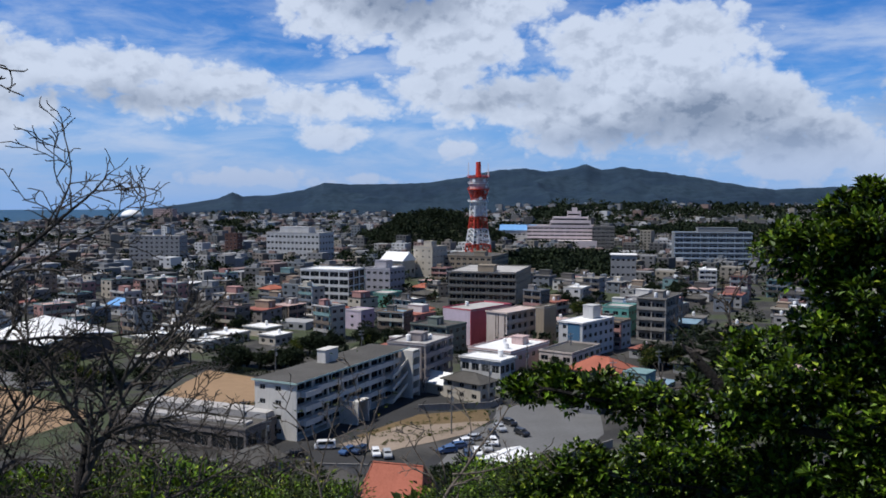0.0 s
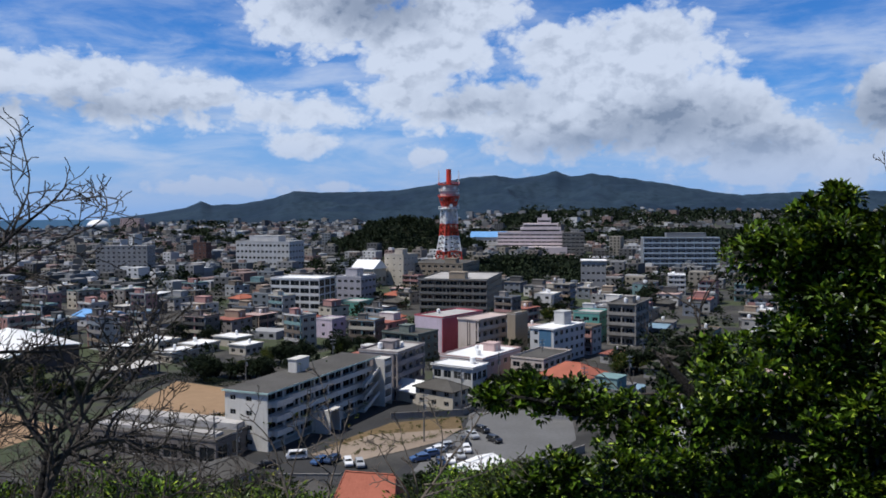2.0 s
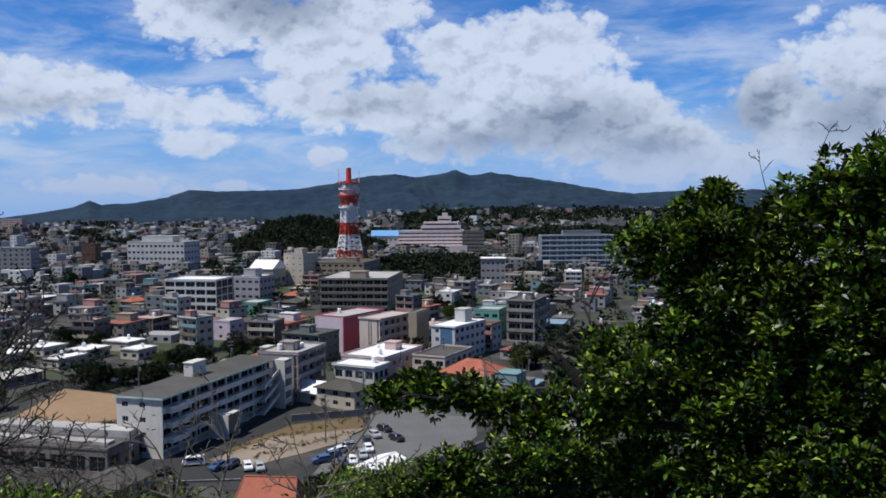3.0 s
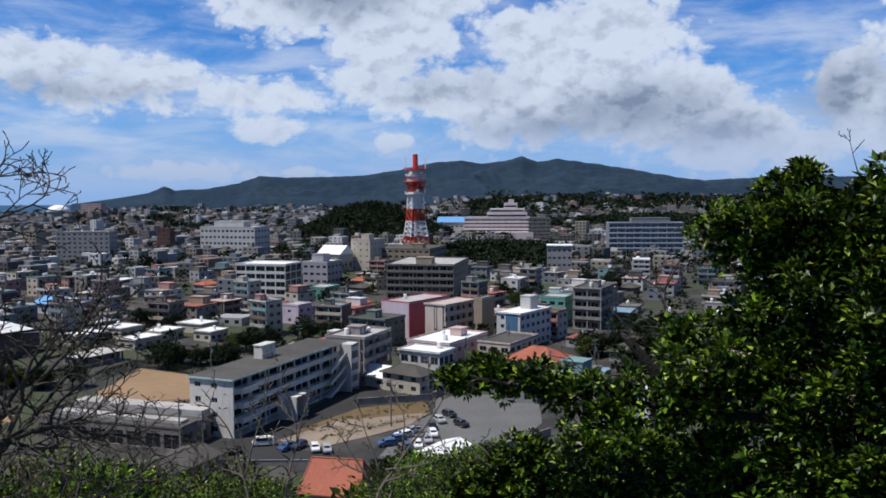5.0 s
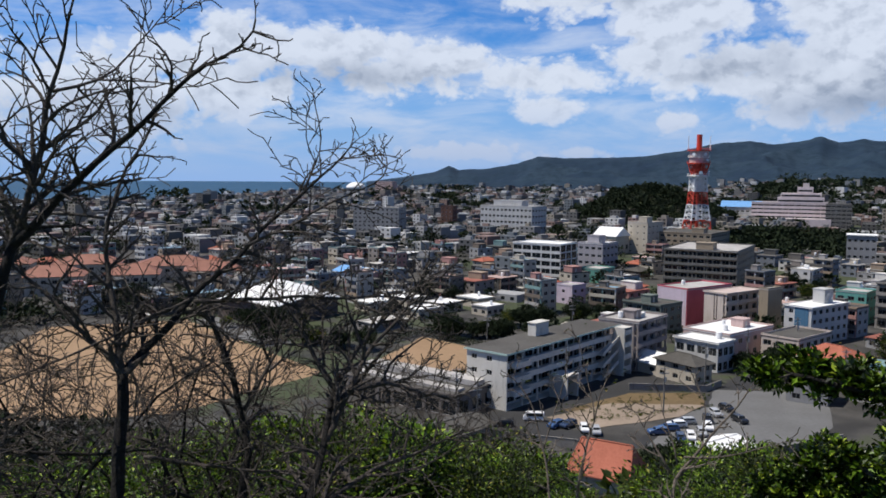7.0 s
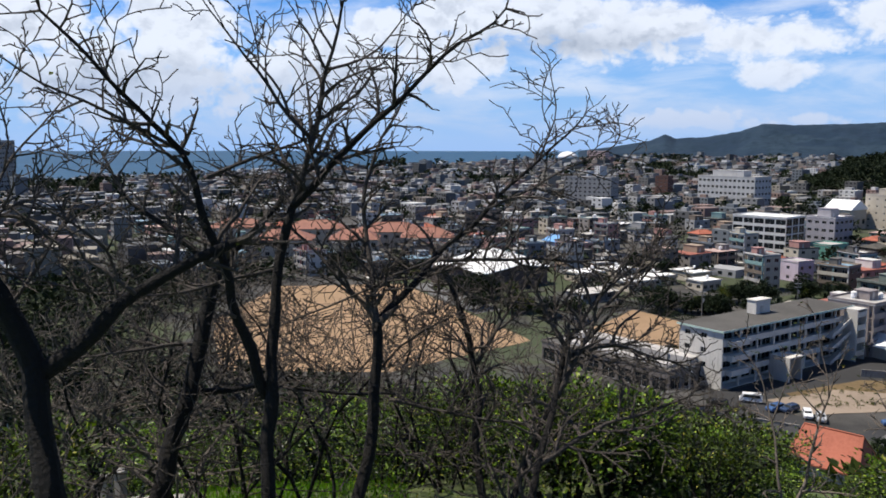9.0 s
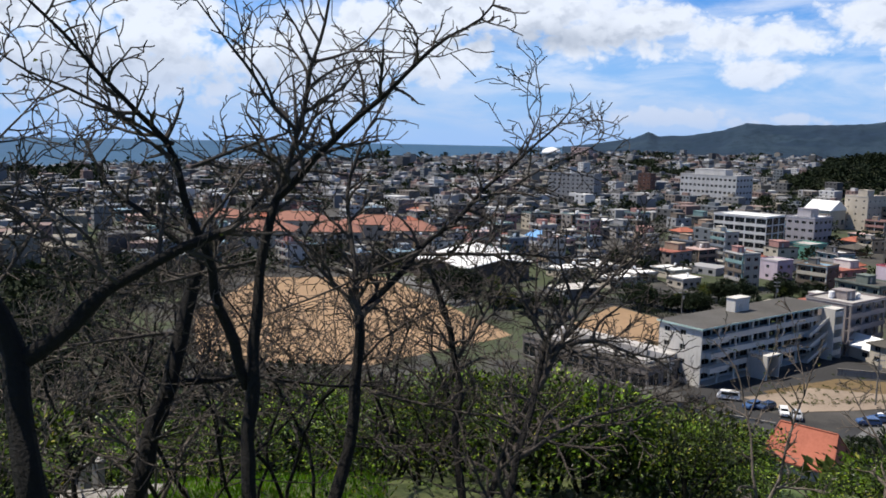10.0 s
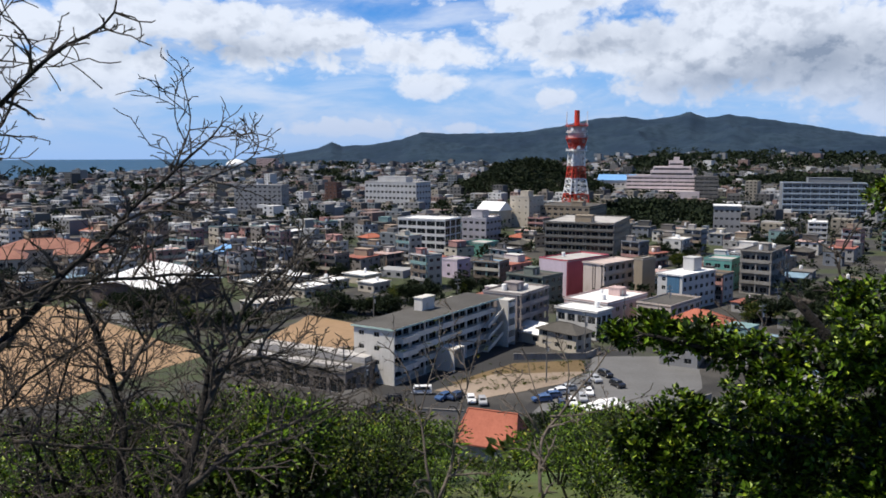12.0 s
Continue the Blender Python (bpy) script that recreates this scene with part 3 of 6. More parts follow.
M_STUCCO = material("old_concrete", (.27, .255, .235), .95, vary=.55, scale=.7, streaks=.6)

# the four-storey block with open galleries
school = building("school_block", "four-storey grey-white concrete block with open galleries and a flat grey roof", (-31.5, 179.6), 26, 50.0, 11.2, 12.6, 4, W_SCHOOL, (14, 3.1, 2.3, .5), (2, 1.5, 1.1, 1.1), M_ROOF, gal_r=2.7, parapet=0.0, overhang=0.45, hut=(21, 6.6, 5.5, 2.4, 3.3))
M_EDGE = material("roof_edge_green", (.42, .56, .52), .6, vary=.3)
box_part("roof_edge", school, M_EDGE, (-.5, -.5, 12.45, 50.5, -.452, 12.85), (-.5, -.452, 12.45, -.452, 11.7, 12.85), label="pale green metal roof edge")
box_part("end_wall", school, W_SCHOOL, (.02, -.03, 0, .32, 2.72, 12.4), label="solid end wall of the galleries")
box_part("stair_tower", school, W_SCHOOL, (46.5, -3.6, 0, 46.8, -0.2, 12.4), (50.3, -3.6, 0, 50.6, -0.2, 12.4), *[(46.8, -3.6, 1.2 + 3.15 * k, 50.3, -3.45, 2.5 + 3.15 * k) for k in range(4)], (46.5, -3.6, 12.4, 50.6, -.51, 12.6), label="open stair tower")
for k in range(3):
    m = Mesh()
    z = 3.15 * k
    m.face([(38.5, -2.0, z + .1), (46.5, -2.0, z + 3.25), (46.5, -2.0, z + 4.2), (38.5, -2.0, z + 1.05)])
    m.face([(38.5, -2.15, z + .1), (46.5, -2.15, z + 3.25), (46.5, -2.15, z + 4.2), (38.5, -2.15, z + 1.05)])
    m.quad((38.5, -2.15, z + 1.05), (46.5, -2.15, z + 4.2), (46.5, -2.0, z + 4.2), (38.5, -2.0, z + 1.05))
    m.quad((38.5, -2.15, z + .1), (46.5, -2.15, z + 3.25), (46.5, -.2, z + 3.25), (38.5, -.2, z + .1))
    part("stair_flight", m.data("stair_flight", W_SCHOOL), school)
box_part("bay", school, W_SCHOOL, *[(1.5, -1.5, 3.15 * k - .1, 7.5, -.052, 3.15 * k + 1.1) for k in (1, 2, 3)], label="projecting corner balconies")
box_part("entrance", school, W_SCHOOL, (17, -5, 0, 17.4, -.06, 5.2), (17, -5, 5.2, 22, -.06, 5.5), (21.6, -5, 0, 22, -.06, 5.2), label="entrance porch")

annex = building("school_annex", "four-storey rose-grey annex with a slanted stair and roof tanks", (-4.5, 226), 26, 17, 12, 12.8, 4, W_ROSE, (4, 1.8, 1.4, .9), (3, 1.8, 1.3, .9), M_ROOF_L, gal_r=1.4, tanks=2, hut=(5, 4, 4, 4, 2.4))
hip_house("beige_house", "two-storey beige house with a grey hipped roof", (9.7, 214.1), 40, 6.4, 12.4, 5.0, 2.0, W_CREAM, M_ROOF, (2, 1.4, 1.2, .9), (3, 1.6, 1.2, .9), 2)
hip_house("white_roof_shed", "low shed under a sloping white sheet roof", (1.5, 222), 40, 7.5, 12.5, 3.0, 2.4, W_CREAM, M_WHITE, (2, 1.4, 1.2, .9), (2, 1.6, 1.2, .9), ridge=0.0)
white3 = building("white_villa", "white two-storey house with a glazed front and flat white roof", (15.9, 230.4), 35, 8, 13.2, 7.7, 2, W_PALE, (3, 2.0, 2.2, .4), (4, 2.4, 2.0, .6), M_WHITE, parapet=.3, overhang=.5, tanks=1)
building("pale_roof_hall", "low long hall with a cluttered pale pink roof", (20, 246), 35, 24, 15, 7.2, 2, W_PINK, (6, 2, 1.4, .9), (4, 2, 1.4, .9), M_WHITE, tanks=4, hut=(14, 4, 4, 4, 2.6))
building("brown_wing", "low brown-grey wing with dark windows and a flat roof", (38.2, 247.1), 35, 20, 11, 6.6, 2, W_BEIGE, (5, 2.4, 1.5, .9), (3, 2.4, 1.5, .9), M_ROOF)
beige = building("beige_apartments", "four-storey beige apartment block with balconies and pale roof", (22, 286.9), 40, 19, 8.8, 13.4, 4, W_BEIGE, (5, 2.0, 1.7, .7), (0, 0, 0, 0), M_PINKROOF, gal_r=1.3, parapet=.35, overhang=.35)
box_part("downpipe", beige, W_BROWN, (-.14, 3.6, 0, -.01, 3.85, 13), (-.14, 4.6, 0, -.01, 4.85, 13))
building("beige_stair_block", "narrow beige stair block with blank walls", (35, 290.3), 40, 8, 3.4, 15.0, 4, W_TAN, None, None, M_ROOF_L)
bw = building("blue_white_apartments", "four-storey white apartment block with a blue painted corner and bright roof", (46, 275.8), 40, 21, 9.2, 11.6, 4, W_PALE, (6, 1.8, 1.4, .8), (2, 1.4, 1.3, .8), M_WHITE, parapet=.25, overhang=.4, hut=(12, 3, 5, 4, 4.6))
box_part("blue_panel", bw, W_BLUE, (-.09, 1.0, 5.6, -.004, 5.6, 11.5), label="blue painted wall panel")
redb = building("crimson_block", "four-storey block with crimson and lavender walls", (10.1, 301.4), 40, 25, 13, 12.4, 4, W_RED, None, None, M_ROOF_L, tanks=1)
box_part("side_wall", redb, W_LAV, (-.12, .3, 0, -.004, 13, 12.55), label="lavender side wall")
building("moss_house", "three-storey moss-grey house with a roof hut and blue tank", (1.2, 283.4), 35, 12.4, 15.2, 9.0, 3, W_GREEN, (3, 1.8, 1.4, .9), (4, 1.6, 1.3, .9), M_ROOF, gal_l=1.2, hut=(3, 6, 4, 4, 2.6), tanks=1)
building("striped_office", "five-storey office with pale bands and dark windows", (-45.1, 401.6), 20, 18, 26, 18.3, 5, W_OFFICE, (3, 5.2, 3.2, .3), (5, 4.7, 2.35, .75), M_WHITE, parapet=.5)
o10 = building("white_office", "long white office with rows of small windows", (-101.2, 688.4), 20, 26, 49.5, 25, 5, W_PALE, (5, 2.6, 1.8, 1.1), (13, 2.2, 1.9, 1.2), M_ROOF_L, hut=(4, 12, 12, 27, 5))
building("lavender_office", "pale lavender four-storey building with a stepped top", (-28.3, 449.1), 25, 17, 15, 15.5, 4, wall("pale_lavender", (.60, .58, .63)), (4, 2.4, 1.4, .9), (4, 2.2, 1.4, .9), M_WHITE, hut=(3, 4, 7, 7, 4.2))
gym = hip_house("gymnasium", "hall with a bright white sloping roof", (-27, 560), 30, 16, 17, 12, 5.5, W_CREAM, M_WHITE, (3, 2.5, 3, 3), (2, 2.5, 3, 3), ridge=0.0, category="hall")
building("cream_block", "cream blank-walled block with stepped roof", (-7.2, 569), 30, 20, 15, 20.5, 5, W_CREAM, (4, 1.2, 1.0, 1.2), (3, 1.2, 1.0, 1.2), M_ROOF_L, hut=(2, 2, 7, 6, 4))
building("tan_exchange", "long tan building below the lattice tower", (33, 570.5), 20, 42, 39, 14, 4, W_TAN, (9, 2.4, 1.5, 1), (9, 2.6, 1.6, 1), M_ROOF, hut=(10, 8, 8, 8, 3))
building("slab_apartments", "five-storey dark grey slab with galleries", (34.9, 403.3), 15, 46, 33.5, 17.2, 5, W_TAN, (8, 2.0, 1.7, .7), (9, 3.2, 2.3, .5), M_ROOF_L, gal_l=1.6, band=M_CONCRETE, hut=(6, 12, 8, 8, 3.2))

hosp = building("hospital", "large pale pink stepped hospital with long window bands", (166, 932), 10, 40, 73, 24, 6, W_HOSP, (8, 3, 1.6, 1), (12, 5.7, 1.5, 1.2), M_ROOF_L, parapet=.8)
box_part("upper_tier", hosp, W_HOSP, (4, 3, 24.2, 34, 48, 30), (5, 6, 30, 33, 45, 34.5), (8, 14, 34.5, 24, 29, 41), (10, 18, 41, 16, 24, 45), label="stepped upper storeys")
for band in ((3.9, 4, 25.8, 4, 47, 27.6), (4.9, 7, 31.2, 5, 44, 32.8), (7.9, 15, 36.4, 8, 28, 38)):
    box_part("window_band", hosp, M_GLASS, band, label="dark window band")
box_part("podium", hosp, W_HOSP, (-14, -4, 0, -.1, 88, 9), label="low front podium")
building("hospital_wing", "dark grey hospital wing with window bands", (186, 915), 10, 30, 24, 24, 6, M_CONCRETE, (6, 3, 1.6, 1), (5, 4, 1.5, 1.2), M_ROOF)
hip_house("blue_roof_hall", "low hall with a bright blue sloping roof", (104, 955), 10, 26, 40, 19, 6, W_PALE, M_SKYBLUE, (5, 3, 1.6, 1), (8, 3, 1.6, 1), 3, ridge=0.0, category="hall")
building("pale_clinic", "pale grey building with a bright roof", (120, 523), 12, 18, 15.5, 18.5, 4, W_GREY, (4, 2, 1.5, 1), (5, 1.8, 1.5, 1), M_WHITE, parapet=.2, overhang=.6)
apt20 = building("balcony_apartments", "seven-storey blue-grey apartment block with long balconies", (236, 643), 6, 14, 58, 28, 7, wall("slate", (.34, .37, .40)), (3, 2, 1.6, .8), (14, 2.6, 1.9, .3), M_ROOF_L, gal_l=1.6, band=wall("pale_blue", (.72, .84, .94), .2), hut=(3, 10, 8, 30, 4))
building("stepped_white_house", "white stepped apartment house with tanks", (160, 491), 16, 14, 10, 11.6, 4, W_PALE, (3, 2, 1.5, .8), (3, 2.2, 1.6, .8), M_WHITE, gal_l=1.2, tanks=3)
building("raw_concrete_apartments", "weathered raw concrete apartment block with deep balconies", (82.8, 311), 30, 24, 11.2, 15.4, 4, M_STUCCO, (5, 2.2, 1.9, .5), (3, 2.6, 2.0, .5), M_ROOF, gal_l=1.6, gal_r=1.4, tanks=3, hut=(6, 3, 5, 4, 2.6))
building("teal_shop", "teal painted three-storey shop with awning", (70.9, 320), 30, 11, 10.4, 11.2, 3, W_TEAL, (3, 2, 1.4, .9), (3, 2.2, 1.5, .9), M_ROOF_L)
building("white_hotel_block", "pale seven-storey block with rows of windows", (-206.8, 661), 5, 16, 41, 23.5, 7, W_GREY, (4, 1.6, 1.4, 1), (10, 1.8, 1.5, 1), M_ROOF_L, tanks=2)
building("brown_tower_block", "narrow red-brown concrete tower block", (-189.4, 775), 10, 12, 12, 21, 6, wall("redbrown", (.25, .13, .10)), (3, 1.6, 1.4, 1), (3, 1.8, 1.4, 1), M_ROOF)
building("bay_hotel", "pale pink hotel near the shore", (-668, 2080), 10, 25, 50, 30, 6, W_PINK, (4, 3, 2, 1), (8, 4, 2, 1), M_ROOF_L)
building("shore_hotel", "tall grey hotel block by the shore", (-722, 478), -30, 40, 60, 52, 12, W_GREY, (8, 3, 1.8, .8), (10, 3.5, 1.8, .8), M_ROOF_L)
hip_house("orange_tile_house", "house with an orange-red hipped tile roof", (46, 226), 40, 13, 14, 5.2, 3.2, W_CREAM, M_TILE, floors=2)
hip_house("red_roof_house", "house with a terracotta red hipped tile roof at the hill foot", (-3.6, 120), 16, 7.0, 8.4, 8.4, 4.2, W_CREAM, M_TILE, floors=2, ridge=.1)
hip_house("white_sheet_house", "low house with a bright white sheet roof at the hill foot", (11.5, 151), 40, 8.5, 6.5, 3.6, 1.2, W_PALE, M_WHITE, ridge=0)
hip_house("grey_sheet_house", "low house with a grey sheet roof", (-37, 147), 30, 13, 9, 3.4, 1.4, W_GREY, M_ROOF, ridge=0)
building("grey_lot_house", "grey two-storey house beside the car park", (38, 203), 20, 9, 9, 6, 2, W_GREY, (2, 1.8, 1.3, .9), (2, 1.8, 1.3, .9), M_ROOF)

hip_house("dark_red_house", "dark two-storey house with a red tile roof", (-44, 349), 30, 9, 10, 6.4, 2.6, W_BROWN, M_TILE, floors=2)
building("lavender_house", "pale lavender plastered house with a flat roof", (-33, 338), 32, 9, 9, 7.2, 2, W_LAV, (2, 1.6, 1.3, .9), (1, 1.4, 1.2, .9), M_ROOF_L, category="house")
building("mint_house", "low mint-green house with a pale flat roof", (-27, 410), 28, 14, 12, 6.2, 2, W_TEAL, (3, 1.8, 1.3, .9), (3, 1.8, 1.3, .9), M_ROOF_L, category="house")
hip_house("blue_sheet_hall", "low hall under a bright blue sheet roof", (-134, 372), 30, 12, 22, 4.6, 2.4, W_PALE, M_SKYBLUE, ridge=0.0, category="hall")
for x, y, r, l in ((-77.6, 302, 11, 9), (-67, 318, 9, 12), (-82, 286, 12, 8), (-94, 311, 10, 10), (-104, 296, 12, 9), (-60, 300, 9, 8)):
    building("pale_roof_house", "low house with a bright coated flat roof", (x, y), 32, r, l, 3.4, 1, W_CREAM, (3, 1.8, 1.3, .8), (2, 1.8, 1.3, .8), M_WHITE, parapet=.2, overhang=.4, tanks=1, category="house")

# long low pool building with two light roofs
pool = building("pool_building", "long low weathered concrete building with a dark open front", (-40.5, 171), 22, 15, 36, 4.6, 1, wall("pool", (.34, .30, .27), .5), (3, 3.5, 2.8, .6), (8, 3.6, 3.0, .4), M_ROOF, parapet=.4)
box_part("roof_light", pool, M_ROOF_L, (9, 1, 4.8, 13.5, 34, 6.2), (3, 2, 4.8, 5.5, 33, 5.4), label="long pale roof lights")

# red-roofed school beyond the playing field, and the white arena roof
for i, (x, y, r, l) in enumerate([(-256, 290, 26, 18), (-227, 308, 22, 18), (-275, 335, 30, 18), (-235, 342, 34, 18), (-203, 332, 24, 16), (-313, 320, 30, 18)]):
    hip_house("red_roof_school", "school wing with a salmon-red hipped roof", (x, y), 60, r, l, 8, 4.0, W_CREAM, M_SALMON, (6, 2, 1.6, .9), (4, 2, 1.6, .9), 2, ridge=.3, category="school")


def arena():
    e = tagged(new("arena"), "sports hall with a folded white sheet roof over dark walls", "hall")
    e.matrix_basis = pose(-126, 259, 0, 0, 0, 68)
    w, d = 34, 30
    box_part("wall", e, W_BROWN, (.8, .8, 0, w - .8, d - .8, 6.3))
    top = Vector((w / 2, d / 2, 13.5))
    rim = [Vector(p) for p in ((0, 0, 6.4), (w / 2, -1, 8.6), (w, 0, 6.4), (w + 1, d / 2, 8.6), (w, d, 6.4), (w / 2, d + 1, 8.6), (0, d, 6.4), (-1, d / 2, 8.6))]
    thick = Vector((0, 0, .35))
    for a, b in zip(rim, rim[1:] + rim[:1]):
        mb = Mesh()
        mb.face((a, b, top)), mb.face((b - thick, a - thick, top - thick)), mb.quad(a - thick, b - thick, b, a)
        part("roof_plate", mb.data("roof_plate", M_WHITE), e)
    for k in range(8):
        if k % 2:
            a, m, b = rim[k - 1], rim[k], rim[(k + 1) % 8]
            mb = Mesh()
            mb.face([p.lerp(top, .05) - thick for p in (a, b, m)])
            part("gable", mb.data("gable", W_BROWN), e)


arena()


def bay_dome():
    e = tagged(new("dome_hall"), "white domed hall near the shore", "hall")
    e.matrix_basis = pose(-760, 2060, 0)
    mb = Mesh()
    mb.tube([(0, 0, 0), (0, 0, 12)], [24, 24], 24)
    part("wall", mb.data("wall", W_GREY), e)
    mb = Mesh()
    mb.tube([(0, 0, 12 + 17 * math.sin(a)) for a in (0, .3, .6, .9, 1.2, 1.5)], [26 * math.cos(a) for a in (0, .3, .6, .9, 1.2, 1.5)], 24)
    part("dome", mb.data("dome", M_WHITE, smooth=True), e)


bay_dome()


# ---------------------------------------------------------------- lattice tower
def tower():
    e = tagged(new("lattice_tower"), "red and white banded steel lattice radio tower with round platforms", "tower")
    e.matrix_basis = pose(26.6, 640, 0, 0, 0, 20)
    # height, half width
    rings = [(0, 8.6), (19.5, 7.0), (31, 5.5), (40.2, 4.8), (51.5, 4.5), (52.5, 3.6), (60.5, 5.6)]
    mats = [M_RED, M_TWHITE, M_RED, M_TWHITE, M_TWHITE, M_RED]
    cor = [(-1, -1), (1, -1), (1, 1), (-1, 1)]
    for (z0, w0), (z1, w1), mt in zip(rings, rings[1:], mats):
        n = 3 if z1 - z0 > 11 else 2
        for x, y in cor:
            mb = Mesh()
            mb.tube([(x * w0, y * w0, z0), (x * w1, y * w1, z1)], [.55, .5], 6)
            part("leg", mb.data("leg", mt), e)
        for k in range(n):
            za, zb = z0 + (z1 - z0) * k / n, z0 + (z1 - z0) * (k + 1) / n
            wa, wb = w0 + (w1 - w0) * k / n, w0 + (w1 - w0) * (k + 1) / n
            ring = Mesh()
            for i in range(4):
                (ax, ay), (bx, by) = cor[i], cor[(i + 1) % 4]
                P, Q, R, S = (ax * wa, ay * wa, za), (bx * wa, by * wa, za), (bx * wb, by * wb, zb), (ax * wb, ay * wb, zb)
                mb = Mesh()
                mb.tube([P, R], [.26, .26], 4)
                mb.tube([Q, S], [.26, .26], 4)
                part("cross_brace", mb.data("cross_brace", mt), e)
                ring.tube([S, R], [.30, .30], 4)
            part("ring_beam", ring.data("ring_beam", mt), e)
        mb = Mesh()
        mb.tube([(0, 0, z0), (0, 0, z1)], [1.2 if z0 < 35 else 2.2] * 2, 10)
        part("core", mb.data("core", mt), e)
        if z0 > 35:
            for x, y in cor:
                mb = Mesh()
                mb.tube([(x * 2.9, y * 2.9, z0), (x * 2.9, y * 2.9, z1)], [.5, .5], 5)
                part("cable_duct", mb.data("cable_duct", mt), e)
    for z, r, hh, mt in ((51.5, 7.8, .6, M_TWHITE), (60.5, 8.2, .7, M_RED), (65.0, 7.6, .4, M_TWHITE), (69.6, 8.2, .6, M_RED)):
        mb = Mesh()
        mb.tube([(0, 0, z), (0, 0, z + hh)], [r, r], 20)
        for k in range(20):
            a = 2 * math.pi * k / 20
            mb.tube([(r * math.cos(a), r * math.sin(a), z + hh), (r * math.cos(a), r * math.sin(a), z + hh + 1.2)], [.09, .09], 4)
            b = 2 * math.pi * (k + 1) / 20
            mb.tube([(r * math.cos(a), r * math.sin(a), z + hh + 1.2), (r * math.cos(b), r * math.sin(b), z + hh + 1.2)], [.09, .09], 4)
        part("platform", mb.data("platform", mt), e)
    mb = Mesh()
    mb.tube([(0, 0, 61.2), (0, 0, 69.6)], [6.6, 6.6], 16)
    part("drum", mb.data("drum", wall("tower_beige", (.95, .74, .70), .1)), e)
    mb = Mesh()
    mb.tube([(0, 0, 69.6), (0, 0, 81.5)], [2.1, 1.9], 10)
    part("mast", mb.data("mast", M_RED), e)
    mb = Mesh()
    mb.tube([(0, 0, 0), (0, 0, 10.5)], [.22, .12], 5)
    dat = mb.data("antenna", M_TWHITE)
    for a in (-25, 0, 150, 180):
        part("antenna", dat, e, pose(7.8 * math.cos(radians(a)), 7.8 * math.sin(radians(a)), 70.2))
    mb = Mesh()
    mb.tube([(0, -.6, 0), (0, -.1, 0), (0, .3, 0)], [1.3, 1.2, .3], 14)
    dat = mb.data("dish", M_TWHITE)
    for a, z in ((-60, 61.4), (-100, 52.4), (-20, 61.4), (-140, 65.6), (-75, 65.6), (-35, 52.4)):
        part("dish", dat, e, pose(7.0 * math.cos(radians(a)), 7.0 * math.sin(radians(a)), z + 1.6, 0, 0, a + 90))


tower()

# ---------------------------------------------------------------- open ground
def patch(name, label, pts, mat, z=0.05, category="ground"):
    """A flat yard with slightly wandering edges."""
    rnd = random.Random(len(name) + len(pts))
    out = []
    for (x, y), (x2, y2) in zip(pts, pts[1:] + pts[:1]):
        n = max(2, int(math.hypot(x2 - x, y2 - y) / 4))
        for k in range(n):
            t = k / n
            out.append((x + (x2 - x) * t + rnd.uniform(-.3, .3), y + (y2 - y) * t + rnd.uniform(-.3, .3)))
    mb = Mesh()
    mb.face([(x, y, z) for x, y in out])
    return tagged(new(name, mb.data(name, mat)), label, category, kind="structure")


patch("sports_field", "wide bare orange-brown sand playing field", [(-196, 236), (-160, 262), (-84, 202), (-100, 158), (-135, 140), (-175, 180)], M_SAND, .06)
patch("small_sand_field", "bare orange-brown sand yard with a mound", [(-76, 206), (-72, 256), (-50, 242), (-48, 212), (-58, 200)], M_SAND, .10)
M_DRY = material("dry_grass", (.15, .105, .05), .95, vary=.6, scale=.3, bump=.3)
patch("dry_lot", "empty lot of dry yellow grass and earth", [(-19, 184), (-6, 203), (11, 208), (11, 196), (-10, 190), (-14, 178)], M_DRY, .07)
patch("earth_lot", "pale bare earth lot", [(-22, 177), (-10, 192), (11, 197), (6, 186), (-12, 172)], material("earth", (.27, .215, .165), .95, vary=.5, scale=.3), .11)
patch("car_park", "pale asphalt car park with parked cars", [(-2, 160), (6, 187), (12, 196), (14, 212), (40, 216), (36, 186), (26, 166), (12, 156)], M_PAVED, .05)
patch("track", "pale grey paved strip along the playing field", [(-158, 263), (-152, 270), (-108, 236), (-112, 226)], M_PAVED, .08)
patch("pale_yard", "pale concrete yard below the pool building", [(-50, 165), (-38, 170.5), (-30, 162), (-33, 154), (-45, 154)], M_PAVED, .12)
patch("yard", "pale asphalt school yard", [(-46, 160), (-36, 178), (-30, 180), (4, 244), (12, 240), (-8, 196), (-24, 176), (-10, 166), (-14, 156)], M_ASPHALT, .03)
patch("street", "grey asphalt street between the houses", [(-5, 162), (60, 330), (66, 328), (2, 160)], M_ASPHALT, .02)
patch("street", "grey asphalt street between the houses", [(55, 205), (110, 330), (116, 328), (61, 203)], M_ASPHALT, .02)


# ---------------------------------------------------------------- cars
CAR_PAINT = {"white": (.75, .75, .75), "black": (.02, .02, .022), "blue": (.05, .10, .22), "silver": (.45, .46, .47), "darkblue": (.03, .05, .10)}


